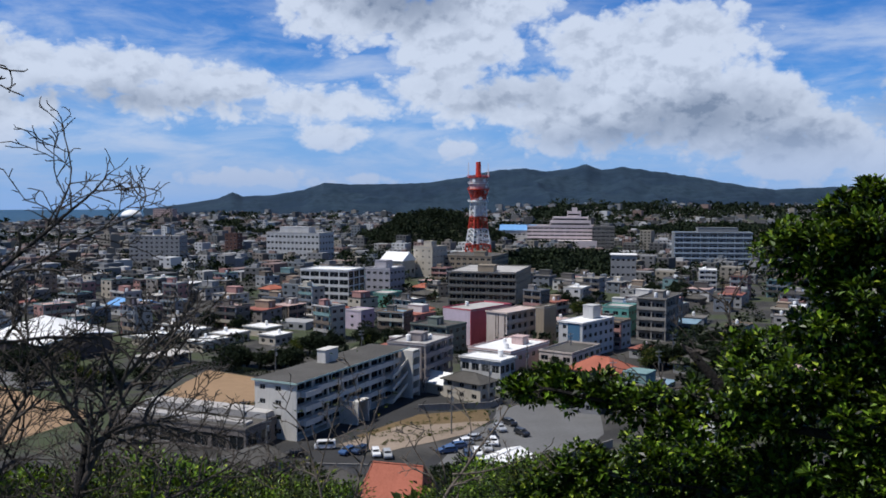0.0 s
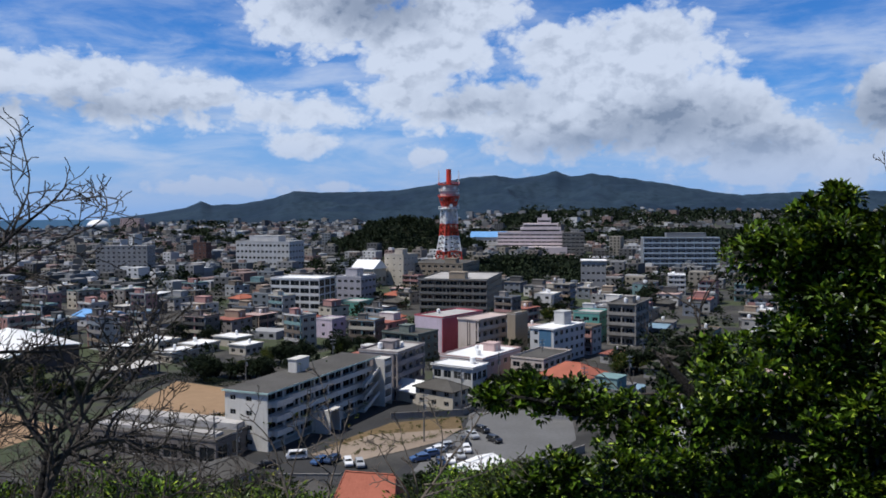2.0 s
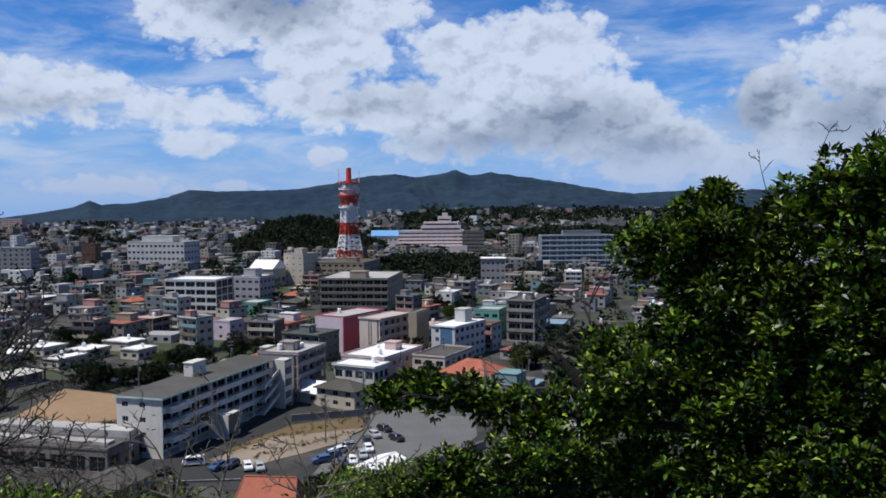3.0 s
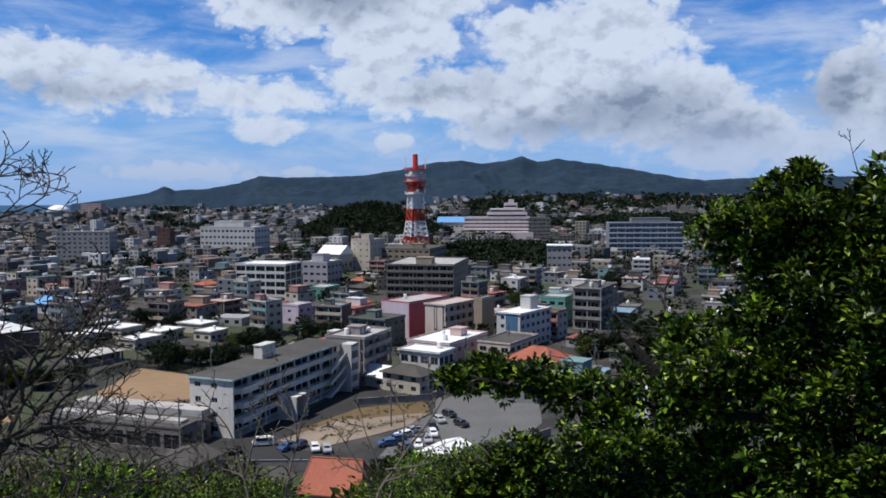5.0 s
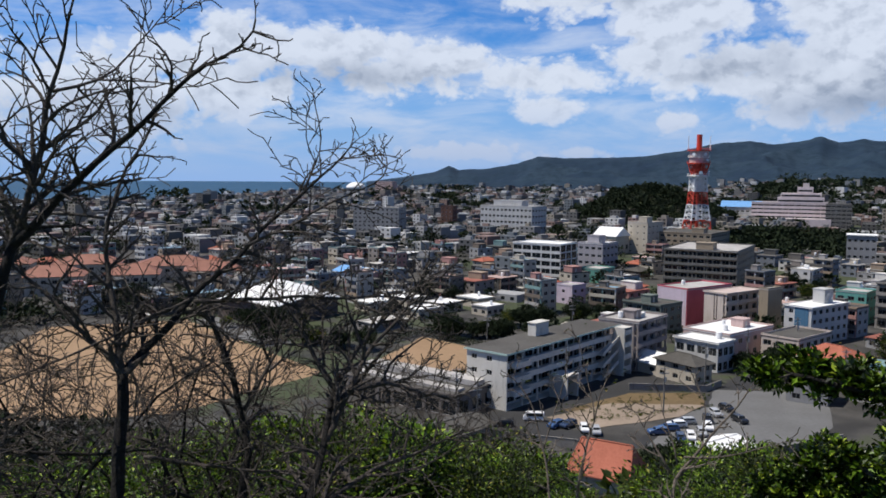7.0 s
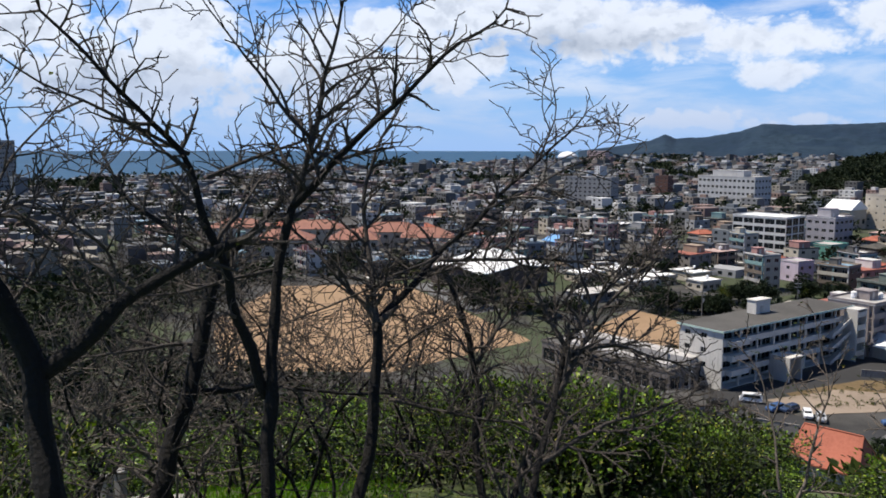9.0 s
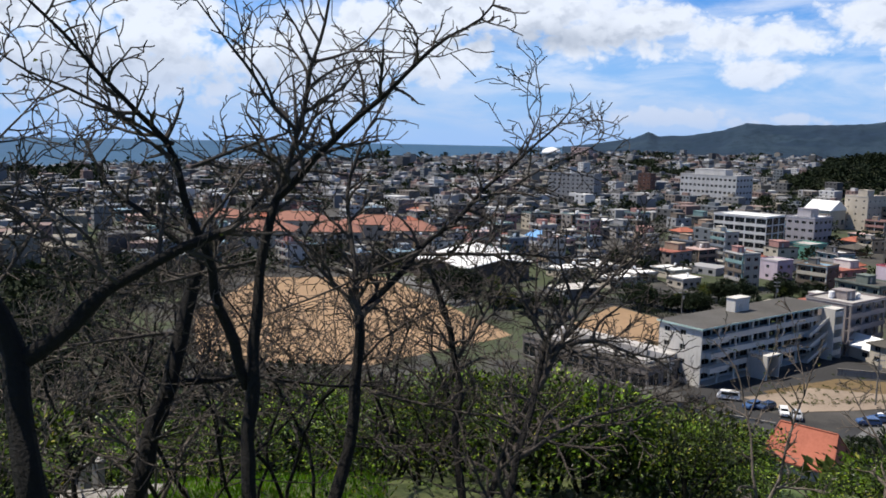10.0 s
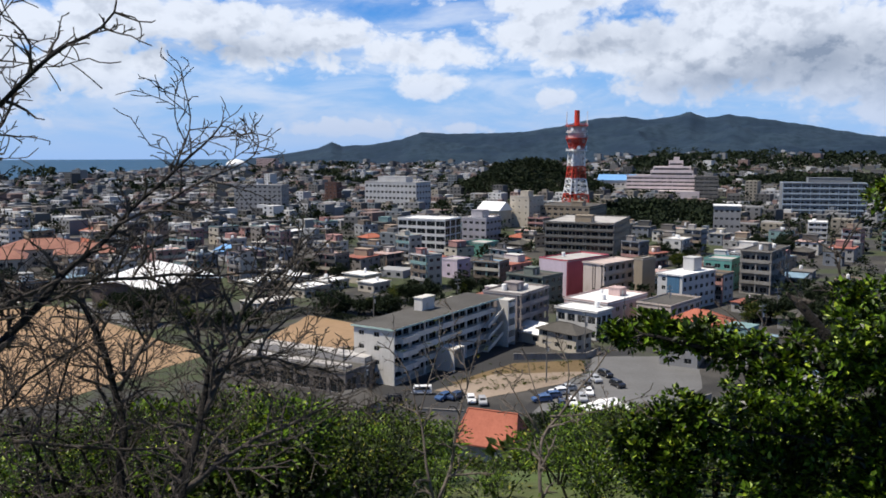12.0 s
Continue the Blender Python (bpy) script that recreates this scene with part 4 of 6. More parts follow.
def car(colour, van=False):
    e = tagged(new("parked_van" if van else "parked_car"), f"{colour.replace('dark', 'dark ')} parked {'van' if van else 'hatchback car'} on the asphalt", "van" if van else "car", "parked cars")
    pm = material("car_" + colour, CAR_PAINT[colour], .25, .2 if colour == "silver" else 0.0, vary=.1, spec=.7)
    prof = [(-2.1, .35), (-2.15, .75), (-2.0, 1.0), (-1.0, 1.08), (-.6, 1.5), (1.6, 1.5), (2.0, 1.05), (2.1, .7), (2.05, .35)] if not van else \
        [(-2.2, .35), (-2.25, .9), (-2.05, 1.15), (-1.6, 1.9), (2.15, 1.95), (2.2, .9), (2.15, .35)]
    bm = bmesh.new()
    vs = [[bm.verts.new((x, s * (.84 if z < 1.1 else .7), z)) for x, z in prof] for s in (-1, 1)]
    bm.faces.new(vs[0]), bm.faces.new(list(reversed(vs[1])))
    for k in range(len(prof)):
        k2 = (k + 1) % len(prof)
        bm.faces.new((vs[0][k2], vs[0][k], vs[1][k], vs[1][k2]))
    bmesh.ops.bevel(bm, geom=list(bm.edges), offset=.06, segments=1, affect="EDGES")
    me = bpy.data.meshes.new("body")
    bm.to_mesh(me), bm.free()
    me.materials.append(pm)
    part("body", me, e)
    z0, z1, xa, xb = (1.06, 1.42, -.85, 1.7) if not van else (1.15, 1.75, -1.6, 1.9)
    for s in (-1, 1):
        mb = Mesh()
        mb.quad((xa, s * .845, z0), (xb, s * .845, z0), (xb - .2, s * .735, z1), (xa + .3, s * .735, z1))
        part("side_window", mb.data("side_window", M_GLASS), e)
    mb = Mesh()
    if van:
        mb.quad((-2.06, -.6, 1.2), (-2.06, .6, 1.2), (-1.68, .58, 1.82), (-1.68, -.58, 1.82))
    else:
        mb.quad((-1.02, -.66, 1.11), (-1.02, .66, 1.11), (-.66, .6, 1.45), (-.66, -.6, 1.45))
        mb.quad((2.0, .62, 1.1), (2.0, -.62, 1.1), (1.68, -.58, 1.46), (1.68, .58, 1.46))
    part("windscreen", mb.data("windscreen", M_GLASS), e)
    mb = Mesh()
    mb.tube([(0, -.1, 0), (0, .1, 0)], [.32, .32], 12)
    dat = mb.data("wheel", material("tyre", (.02, .02, .02), .9))
    mb = Mesh()
    mb.tube([(0, -.115, 0), (0, .115, 0)], [.19, .19], 10)
    rim = mb.data("rim", M_FRAME)
    for x in (-1.3, 1.35):
        for y in (-.78, .78):
            wh = part("wheel", dat, e, pose(x, y, .32))
            part("rim", rim, wh)
    return e


def weeds():
    rnd = random.Random(15)
    mb = Mesh()
    for k in range(150):
        t = rnd.random()
        if k % 2:
            x, y = -20 + 31 * t + rnd.gauss(0, 1.5), 181 + 26 * t + rnd.gauss(0, 2.5)
        else:
            x, y = -14 + 26 * t + rnd.gauss(0, .8), 177 + 19 * t + rnd.gauss(0, 1.2)
        clump(mb, (x, y, .2), rnd.uniform(.25, .6) * (2.2 if rnd.random() < .12 else 1), 30, .28, rnd, .5, .4)
    tagged(new("weeds", mb.data("weeds", M_SHRUB)), "patchy weeds and dry tufts on the empty lot", "weeds", kind="stuff")


def far_cars():
    """The hospital's distant car park: rows of small parked cars."""
    rnd = random.Random(6)
    pm = material("far_car_paint", (.6, .6, .6), .35)
    mb = Mesh()
    for row in range(6):
        for k in range(16):
            if rnd.random() < .2:
                continue
            x, y = 140 + k * 3.6 + row * .8, 826 + row * 9 + rnd.uniform(-.4, .4)
            z = land_z(x, y)
            mb.box(x - .85, y - 2.1, z + .3, x + .85, y + 2.1, z + .95)
            mb.box(x - .75, y - 1.0, z + .95, x + .75, y + 1.5, z + 1.45)
    tagged(new("distant_cars", mb.data("distant_cars", pm)), "rows of pale cars in a distant car park", "cars", kind="stuff")


CARS = [("black", 0, -30.0, 168.5, 10), ("silver", 0, -36.0, 168.0, 5), ("white", 1, -24.6, 174.2, 8), ("blue", 0, -19.5, 170.8, 60), ("darkblue", 0, -17.0, 171.6, 60), ("white", 0, -13.6, 169.6, 100), ("silver", 0, -11.2, 168.6, 100),
        ("blue", 0, 1.0, 171.6, 20), ("blue", 0, 3.0, 174.6, 20), ("white", 0, 4.6, 177.4, 20), ("silver", 0, 6.5, 180.4, 20), ("white", 0, 7.2, 170.0, 95), ("silver", 0, 9.4, 173.4, 95),
        ("black", 0, 11.0, 183.5, 95), ("black", 0, 17.6, 185.0, 120), ("black", 0, 15.6, 193.5, 120), ("silver", 0, 13.0, 188.6, 110), ("darkblue", 0, 5.2, 168.4, 95), ("white", 0, 10.9, 177.8, 95)]
KINDS = {}
for colour, van, x, y, rz in CARS:
    z = land_z(x, y) + .05
    if (colour, van) in KINDS:
        copy_thing(KINDS[colour, van], pose(x, y, z, 0, 0, rz))
    else:
        c = KINDS[colour, van] = car(colour, bool(van))
        c.matrix_basis = pose(x, y, z, 0, 0, rz)


def utility_pole(x, y, turn):
    e = tagged(new("utility_pole"), "tall concrete utility pole with cross arms", "pole", "utility poles")
    e.matrix_basis = pose(x, y, land_z(x, y), 0, 0, turn)
    mb = Mesh()
    mb.tube([(0, 0, -.3), (0, 0, 11)], [.19, .13], 8)
    part("shaft", mb.data("shaft", M_CONCRETE), e)
    for z in (9.2, 10.3):
        mb = Mesh()
        mb.box(-1.0, -.06, z, 1.0, .06, z + .12)
        for k in (-.9, -.4, .4, .9):
            mb.tube([(k, 0, z + .12), (k, 0, z + .34)], [.07, .04], 6)
        part("cross_arm", mb.data("cross_arm", M_FRAME), e)
    mb = Mesh()
    mb.tube([(.32, 0, 7.4), (.32, 0, 8.4)], [.24, .24], 10)
    part("transformer", mb.data("transformer", M_FRAME), e)


for x, y, a in ((2, 186, 20), (12, 214, 20), (-41, 172, 30), (-34, 161, 40), (24, 238, 20), (40, 262, 30), (58, 292, 20), (60, 232, 20), (72, 262, 20), (-6, 246, 30), (-26, 268, 30), (-48, 240, 30), (44, 216, 10), (90, 318, 20)):
    utility_pole(x, y, a)


def low_wall(name, label, p, q, h, mat):
    """A block wall with a coping between two points."""
    e = tagged(new(name), label, "wall")
    a, b = Vector((*p, 0)), Vector((*q, 0))
    e.matrix_basis = pose(p[0], p[1], .04, 0, 0, math.degrees(math.atan2(b.y - a.y, b.x - a.x)))
    L = (b - a).length
    box_part("block_wall", e, mat, (0, -.08, 0, L, .08, h))
    box_part("coping", e, mat, (-.05, -.13, h, L + .05, .13, h + .1))


low_wall("garden_wall", "pale weathered garden wall beside the beige house", (-6, 206), (12, 209), 1.6, M_STUCCO)
low_wall("garden_wall", "pale weathered garden wall beside the beige house", (12, 209), (16, 216), 1.6, M_STUCCO)
low_wall("retaining_wall", "grey retaining wall above the car park", (-44, 160), (-14, 158), 1.8, M_STUCCO)
low_wall("retaining_wall", "grey retaining wall along the car park", (14, 157), (36, 176), 1.6, M_STUCCO)

hip_house("grey_shed", "small low shed with a rusty grey sheet roof", (-19, 139), 25, 8, 6, 3.0, 1.2, W_GREY, M_ROOF, ridge=0)

far_cars()

# ---------------------------------------------------------------- leaves and trees
def leaf(mb, p, out, size, rnd, wide=0.5):
    """One folded leaf at p that points roughly along out."""
    d = (out + Vector((rnd.gauss(0, .5), rnd.gauss(0, .5), rnd.gauss(0, .4)))).normalized()
    s = d.cross(Vector((rnd.gauss(0, .35), rnd.gauss(0, .35), 1))).normalized()
    up = s.cross(d)
    l = size * rnd.uniform(.65, 1.2)
    w = l * wide * .5
    i = len(mb.v)
    mb.v += [tuple(p), tuple(p + d * l * .5 + s * w + up * w * .3), tuple(p + d * l - up * l * .12), tuple(p + d * l * .5 - s * w + up * w * .3)]
    mb.f += [(i, i + 1, i + 2), (i, i + 2, i + 3)]
    mb.m += [0, 0]


def clump(mb, c, r, count, size, rnd, flat=.8, wide=.5):
    c = Vector(c)
    for _ in range(count):
        d = Vector((rnd.gauss(0, 1), rnd.gauss(0, 1), rnd.gauss(0, 1) + .25)).normalized()
        k = r * (rnd.random() ** .33) * (.78 + .35 * noise.noise(d * 2.2 + c))
        leaf(mb, c + Vector((d.x * k, d.y * k, d.z * k * flat)), d + Vector((0, 0, .25)), size, rnd, wide)


def grow(mb, p, d, length, r, level, rnd, lift=.12):
    """A twig that curves upwards, tapers, and carries side shoots and short spurs."""
    n = max(3, min(7, int(length / .06)))
    pts, rad = [p.copy()], [r]
    q, dd = p.copy(), d.copy()
    bend = Vector((rnd.gauss(0, .13), rnd.gauss(0, .13), lift * .28 + rnd.gauss(0, .07)))
    for k in range(n):
        dd = (dd + bend + Vector((rnd.gauss(0, .13), rnd.gauss(0, .13), rnd.gauss(0, .11)))).normalized()
        q = q + dd * (length / n)
        pts.append(q.copy()), rad.append(max(.0042, r * (1 - .58 * (k + 1) / n)))
    mb.tube(pts, rad, 5 if r > .012 else 4 if r > .005 else 3, cap=False)
    if level <= 0:
        return
    turn = rnd.uniform(0, 6.28)
    for k in range(1, n + 1):
        if rnd.random() < .06:
            continue
        along = (pts[k] - pts[k - 1]).normalized()
        a = along.cross(Vector((.3, .2, .93))).normalized()
        b = along.cross(a)
        turn += 2.4 + rnd.gauss(0, .5)
        side = a * math.cos(turn) + b * math.sin(turn)
        nd = (along * rnd.uniform(.5, 1.0) + side * rnd.uniform(.6, 1.0) + Vector((0, 0, lift * .5))).normalized()
        spur = rnd.random() < .35
        grow(mb, pts[k], nd, length * (rnd.uniform(.12, .22) if spur else rnd.uniform(.3, .62)), max(.0046, rad[k] * .78), 0 if spur else level - 1, rnd, lift)


def bare_tree(name, label, limbs, seed, mat, level=2, twig=.55, every=.2, leaves=0, rooted=True):
    """A leafless tree on given limbs; twigs grow all along the thinner parts."""
    rnd = random.Random(seed)
    e = tagged(new(name), label, "tree")
    foot = Vector(limbs[0][2][0])
    g = land_z(foot.x, foot.y)
    e.matrix_basis = pose(foot.x, foot.y, g - .05)
    off = Vector((foot.x, foot.y, g - .05))
    ends = []
    for i, (r0, r1, pts) in enumerate(limbs):
        pts = [Vector(p) - off for p in pts]
        if i == 0 and rooted and pts[0].z > 0:
            pts = [Vector((pts[0].x, pts[0].y, 0))] + pts
        fine = []
        for a, b in zip(pts, pts[1:]):
            n = max(2, int((b - a).length / .12))
            fine += [a.lerp(b, k / n) for k in range(n)]
        fine.append(pts[-1])
        fine = [p + Vector((rnd.gauss(0, .03), rnd.gauss(0, .03), rnd.gauss(0, .03))) if 0 < k < len(fine) - 1 else p for k, p in enumerate(fine)]
        for _ in range(2):
            fine = [fine[0]] + [(fine[k - 1] + fine[k] * 2 + fine[k + 1]) / 4 for k in range(1, len(fine) - 1)] + [fine[-1]]
        rad = [r1 + (r0 - r1) * (1 - k / (len(fine) - 1)) ** (1.0 if i == 0 else 1.15) for k in range(len(fine))]
        rad = [q * (.85 if q > .06 else 1) * (1 + .16 * noise.noise(Vector((k * .45, i * 3.1, seed)))) for k, q in enumerate(rad)]
        if i == 0:
            rad[0] *= 1.5
        stem, twigs = Mesh(), Mesh()
        stem.tube(fine, rad, 9 if r0 > .03 else 6)
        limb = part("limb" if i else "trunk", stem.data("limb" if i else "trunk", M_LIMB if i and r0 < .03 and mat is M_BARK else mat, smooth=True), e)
        run = 0.0
        for k in range(1, len(fine)):
            run += (fine[k] - fine[k - 1]).length
            if rad[k] < .034 and run > every * rnd.uniform(.6, 1.4):
                run = 0.0
                d = (fine[k] - fine[k - 1]).normalized()
                side = d.cross(Vector((rnd.gauss(0, 1), rnd.gauss(0, 1), rnd.gauss(0, 1)))).normalized()
                nd = (d * .6 + side * .95 + Vector((0, 0, .15))).normalized()
                grow(twigs, fine[k], nd, twig * rnd.uniform(.4, 1.4) * (1 - .55 * k / len(fine)), min(.017, rad[k] * .85), level, rnd)
        d = (fine[-1] - fine[-3]).normalized()
        for _ in range(2):
            grow(twigs, fine[-1], (d + Vector((rnd.gauss(0, .5), rnd.gauss(0, .5), rnd.gauss(0, .4)))).normalized(), twig * .38, max(.005, r1 * .9), 1, rnd, .1)
        ends.append(fine[-1])
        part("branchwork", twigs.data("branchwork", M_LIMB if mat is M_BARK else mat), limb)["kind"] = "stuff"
    if leaves:
        mb = Mesh()
        for _ in range(leaves):
            p = rnd.choice(ends) + Vector((rnd.gauss(0, .12), rnd.gauss(0, .12), rnd.gauss(0, .1)))
            leaf(mb, p, Vector((rnd.gauss(0, 1), rnd.gauss(0, 1), .4)), .06, rnd)
        part("foliage", mb.data("foliage", M_SHRUB), e)
    return e


# limbs: thick and thin radius, and the way of each limb in metres
TREE_A = [
    (0.062, 0.03, [(-3.52, 3.57, 48.73), (-3.85, 3.9, 49.62), (-4.06, 4.25, 51.06), (-3.98, 4.37, 51.49)]),
    (0.042, 0.008, [(-3.99, 4.06, 50.22), (-4.19, 3.6, 51.88), (-4.38, 2.78, 52.63)]),
    (0.03, 0.007, [(-3.98, 4.37, 51.49), (-3.18, 4.52, 52.26), (-2.42, 4.47, 52.73)]),
    (0.026, 0.006, [(-3.98, 4.37, 51.49), (-3.72, 4.45, 52.42), (-3.46, 4.4, 53.05)]),
    (0.018, 0.005, [(-3.88, 4.47, 51.96), (-4.41, 4.33, 52.62), (-4.66, 4.22, 52.97)]),
    (0.016, 0.005, [(-4.21, 3.65, 51.86), (-4.58, 2.91, 52.25), (-4.6, 2.69, 52.39)]),
    (0.016, 0.005, [(-4.35, 3.94, 51.7), (-4.06, 4.71, 52.0), (-3.9, 5.06, 52.22)]),
    (0.014, 0.005, [(-4.06, 4.25, 51.06), (-4.53, 3.47, 50.91), (-4.95, 2.65, 51.21)]),
    (0.012, 0.004, [(-3.72, 4.45, 52.42), (-3.51, 4.76, 52.55), (-3.36, 4.97, 52.88)]),
]
TREE_B = [
    (0.06, 0.04, [(-3.68, 4.18, 48.34), (-3.78, 4.7, 49.21), (-3.73, 4.97, 49.71), (-3.82, 5.19, 50.53)]),
    (0.026, 0.008, [(-3.82, 5.19, 50.53), (-4.12, 5.46, 51.6), (-3.94, 5.86, 52.4)]),
    (0.034, 0.007, [(-3.82, 5.19, 50.53), (-3.62, 5.83, 50.99), (-2.75, 6.87, 52.17)]),
    (0.018, 0.005, [(-3.54, 5.68, 50.99), (-2.56, 6.62, 50.93), (-1.93, 7.02, 50.84)]),
    (0.02, 0.006, [(-3.82, 5.19, 50.53), (-4.64, 5.16, 51.29), (-5.1, 5.01, 51.68)]),
    (0.014, 0.005, [(-3.33, 6.07, 51.37), (-2.45, 6.93, 51.91), (-2.52, 7.15, 52.08)]),
    (0.01, 0.004, [(-3.03, 6.55, 51.8), (-2.98, 6.79, 52.14), (-3.11, 6.92, 52.62)]),
    (0.012, 0.004, [(-4.09, 5.42, 51.61), (-5.15, 4.92, 51.68), (-5.46, 4.81, 51.9)]),
    (0.013, 0.005, [(-3.5, 5.6, 51.03), (-4.26, 4.68, 50.6), (-4.47, 4.28, 50.47)]),
]
TREE_C = [
    (0.108, 0.07, [(-4.13, 2.56, 49.09), (-4.68, 2.84, 50.57), (-4.83, 2.77, 50.94), (-5.12, 2.46, 51.73)]),
    (0.06, 0.025, [(-4.68, 2.85, 50.57), (-4.24, 3.22, 51.03), (-3.72, 3.53, 51.35)]),
    (0.016, 0.005, [(-5.0, 2.59, 51.28), (-5.13, 3.19, 51.93), (-5.14, 3.5, 52.23)]),
    (0.016, 0.005, [(-4.83, 2.77, 50.94), (-5.06, 3.49, 51.6), (-5.08, 3.9, 51.9)]),
    (0.015, 0.005, [(-4.17, 3.15, 51.05), (-4.72, 2.87, 51.47), (-4.91, 2.79, 51.63)]),
    (0.012, 0.004, [(-5.06, 2.55, 51.64), (-5.02, 2.81, 51.96), (-5.04, 2.95, 52.23)]),
]
TREE_D = [
    (0.11, 0.07, [(-5.28, 3.92, 48.11), (-5.46, 4.36, 48.96), (-5.45, 5.02, 50.4), (-5.44, 5.14, 50.83)]),
    (0.04, 0.01, [(-5.44, 5.14, 50.83), (-6.29, 4.93, 51.49), (-6.56, 4.93, 51.84)]),
    (0.04, 0.01, [(-5.44, 5.14, 50.83), (-5.25, 5.93, 51.49), (-5.03, 6.34, 51.49)]),
    (0.03, 0.008, [(-5.45, 4.83, 49.84), (-4.79, 5.65, 49.74), (-4.24, 6.12, 49.65)]),
    (0.02, 0.006, [(-5.46, 4.95, 50.21), (-5.88, 4.08, 50.24), (-6.01, 3.73, 50.39)]),
]
TREE_E = [
    (0.045, 0.025, [(-3.27, 6.36, 47.81), (-3.59, 6.62, 48.57), (-3.83, 6.98, 49.78), (-4.14, 7.01, 50.54)]),
    (0.022, 0.006, [(-3.83, 6.98, 49.78), (-3.54, 7.6, 50.63), (-3.24, 7.91, 50.97)]),
    (0.03, 0.008, [(-3.19, 6.37, 48.65), (-3.01, 7.23, 49.84), (-2.22, 8.01, 50.97)]),
    (0.018, 0.006, [(-4.22, 6.0, 49.63), (-2.95, 6.82, 49.3), (-2.42, 7.18, 49.39)]),
    (0.012, 0.005, [(-2.98, 7.14, 49.86), (-2.55, 7.53, 49.95), (-2.22, 7.89, 50.26)]),
    (0.012, 0.005, [(-3.83, 6.98, 49.78), (-4.22, 7.06, 50.18), (-4.62, 7.05, 50.37)]),
]
TREE_I = [
    (0.034, 0.022, [(-2.5, 4.82, 48.8), (-2.52, 5.3, 49.5), (-2.57, 5.87, 49.93), (-2.59, 6.08, 50.3)]),
    (0.024, 0.008, [(-2.57, 5.87, 49.95), (-2.37, 6.26, 50.48), (-2.05, 6.77, 51.18)]),
    (0.022, 0.008, [(-2.59, 6.08, 50.3), (-2.5, 6.4, 50.62), (-2.16, 6.94, 51.03)]),
    (0.024, 0.008, [(-2.53, 5.4, 49.55), (-2.3, 5.9, 49.7), (-1.66, 6.45, 49.93)]),
    (0.022, 0.008, [(-2.59, 6.08, 50.21), (-2.27, 6.4, 50.3), (-1.84, 6.82, 50.07)]),
    (0.022, 0.008, [(-2.59, 6.08, 50.3), (-2.81, 6.1, 50.6), (-3.12, 6.08, 51.1)]),
]
SAPLING_F = [
    (0.02, 0.006, [(-1.08, 8.18, 48.39), (-1.25, 8.41, 49.05), (-1.38, 8.55, 49.54), (-1.62, 8.59, 49.85)]),
    (0.01, 0.004, [(-1.28, 8.44, 49.16), (-1.13, 8.61, 49.64), (-1.08, 8.7, 49.97)]),
    (0.022, 0.006, [(-1.06, 8.45, 48.27), (-0.8, 8.89, 49.38), (-0.7, 9.0, 49.78)]),
    (0.01, 0.004, [(-0.86, 8.83, 49.21), (-1.1, 8.86, 49.39), (-1.23, 8.92, 49.68)]),
    (0.008, 0.003, [(-0.8, 8.89, 49.38), (-0.88, 9.02, 49.9), (-1.0, 9.07, 50.2)]),
]
SAPLING_G = [
    (0.028, 0.008, [(0.04, 8.24, 48.37), (-0.02, 8.49, 49.03), (0.51, 8.65, 49.57), (0.69, 8.71, 49.85)]),
    (0.016, 0.005, [(-0.02, 8.49, 49.03), (-0.22, 8.58, 49.29), (-0.37, 8.66, 49.57)]),
    (0.012, 0.004, [(0.04, 8.52, 49.11), (-0.08, 8.63, 49.46), (-0.14, 8.71, 49.73)]),
    (0.012, 0.004, [(0.27, 8.6, 49.35), (0.34, 8.67, 49.62), (0.22, 8.74, 49.85)]),
    (0.012, 0.004, [(0.1, 8.55, 49.19), (0.57, 8.55, 49.25), (1.03, 8.56, 49.42)]),
]
LIMB_H = [
    (0.085, 0.05, [(3.34, 8.0, 47.84), (3.17, 8.74, 49.53), (3.02, 8.89, 49.93), (2.71, 9.08, 50.36)]),
    (0.02, 0.005, [(3.22, 8.74, 49.59), (3.17, 9.38, 50.99), (3.62, 9.42, 51.31)]),
    (0.014, 0.005, [(3.22, 9.31, 50.81), (2.98, 9.51, 50.98), (2.76, 9.69, 51.1)]),
    (0.012, 0.004, [(3.19, 9.32, 50.87), (3.41, 9.39, 51.25), (3.51, 9.48, 51.57)]),
    (0.016, 0.005, [(2.93, 8.93, 49.99), (2.35, 9.37, 49.92), (2.01, 9.64, 50.2)]),
    (0.01, 0.004, [(2.78, 9.05, 50.29), (2.73, 9.1, 50.53), (2.56, 9.17, 50.65)]),
    (0.01, 0.004, [(3.07, 9.15, 50.89), (3.11, 9.07, 50.4), (3.15, 9.02, 50.22)]),
]
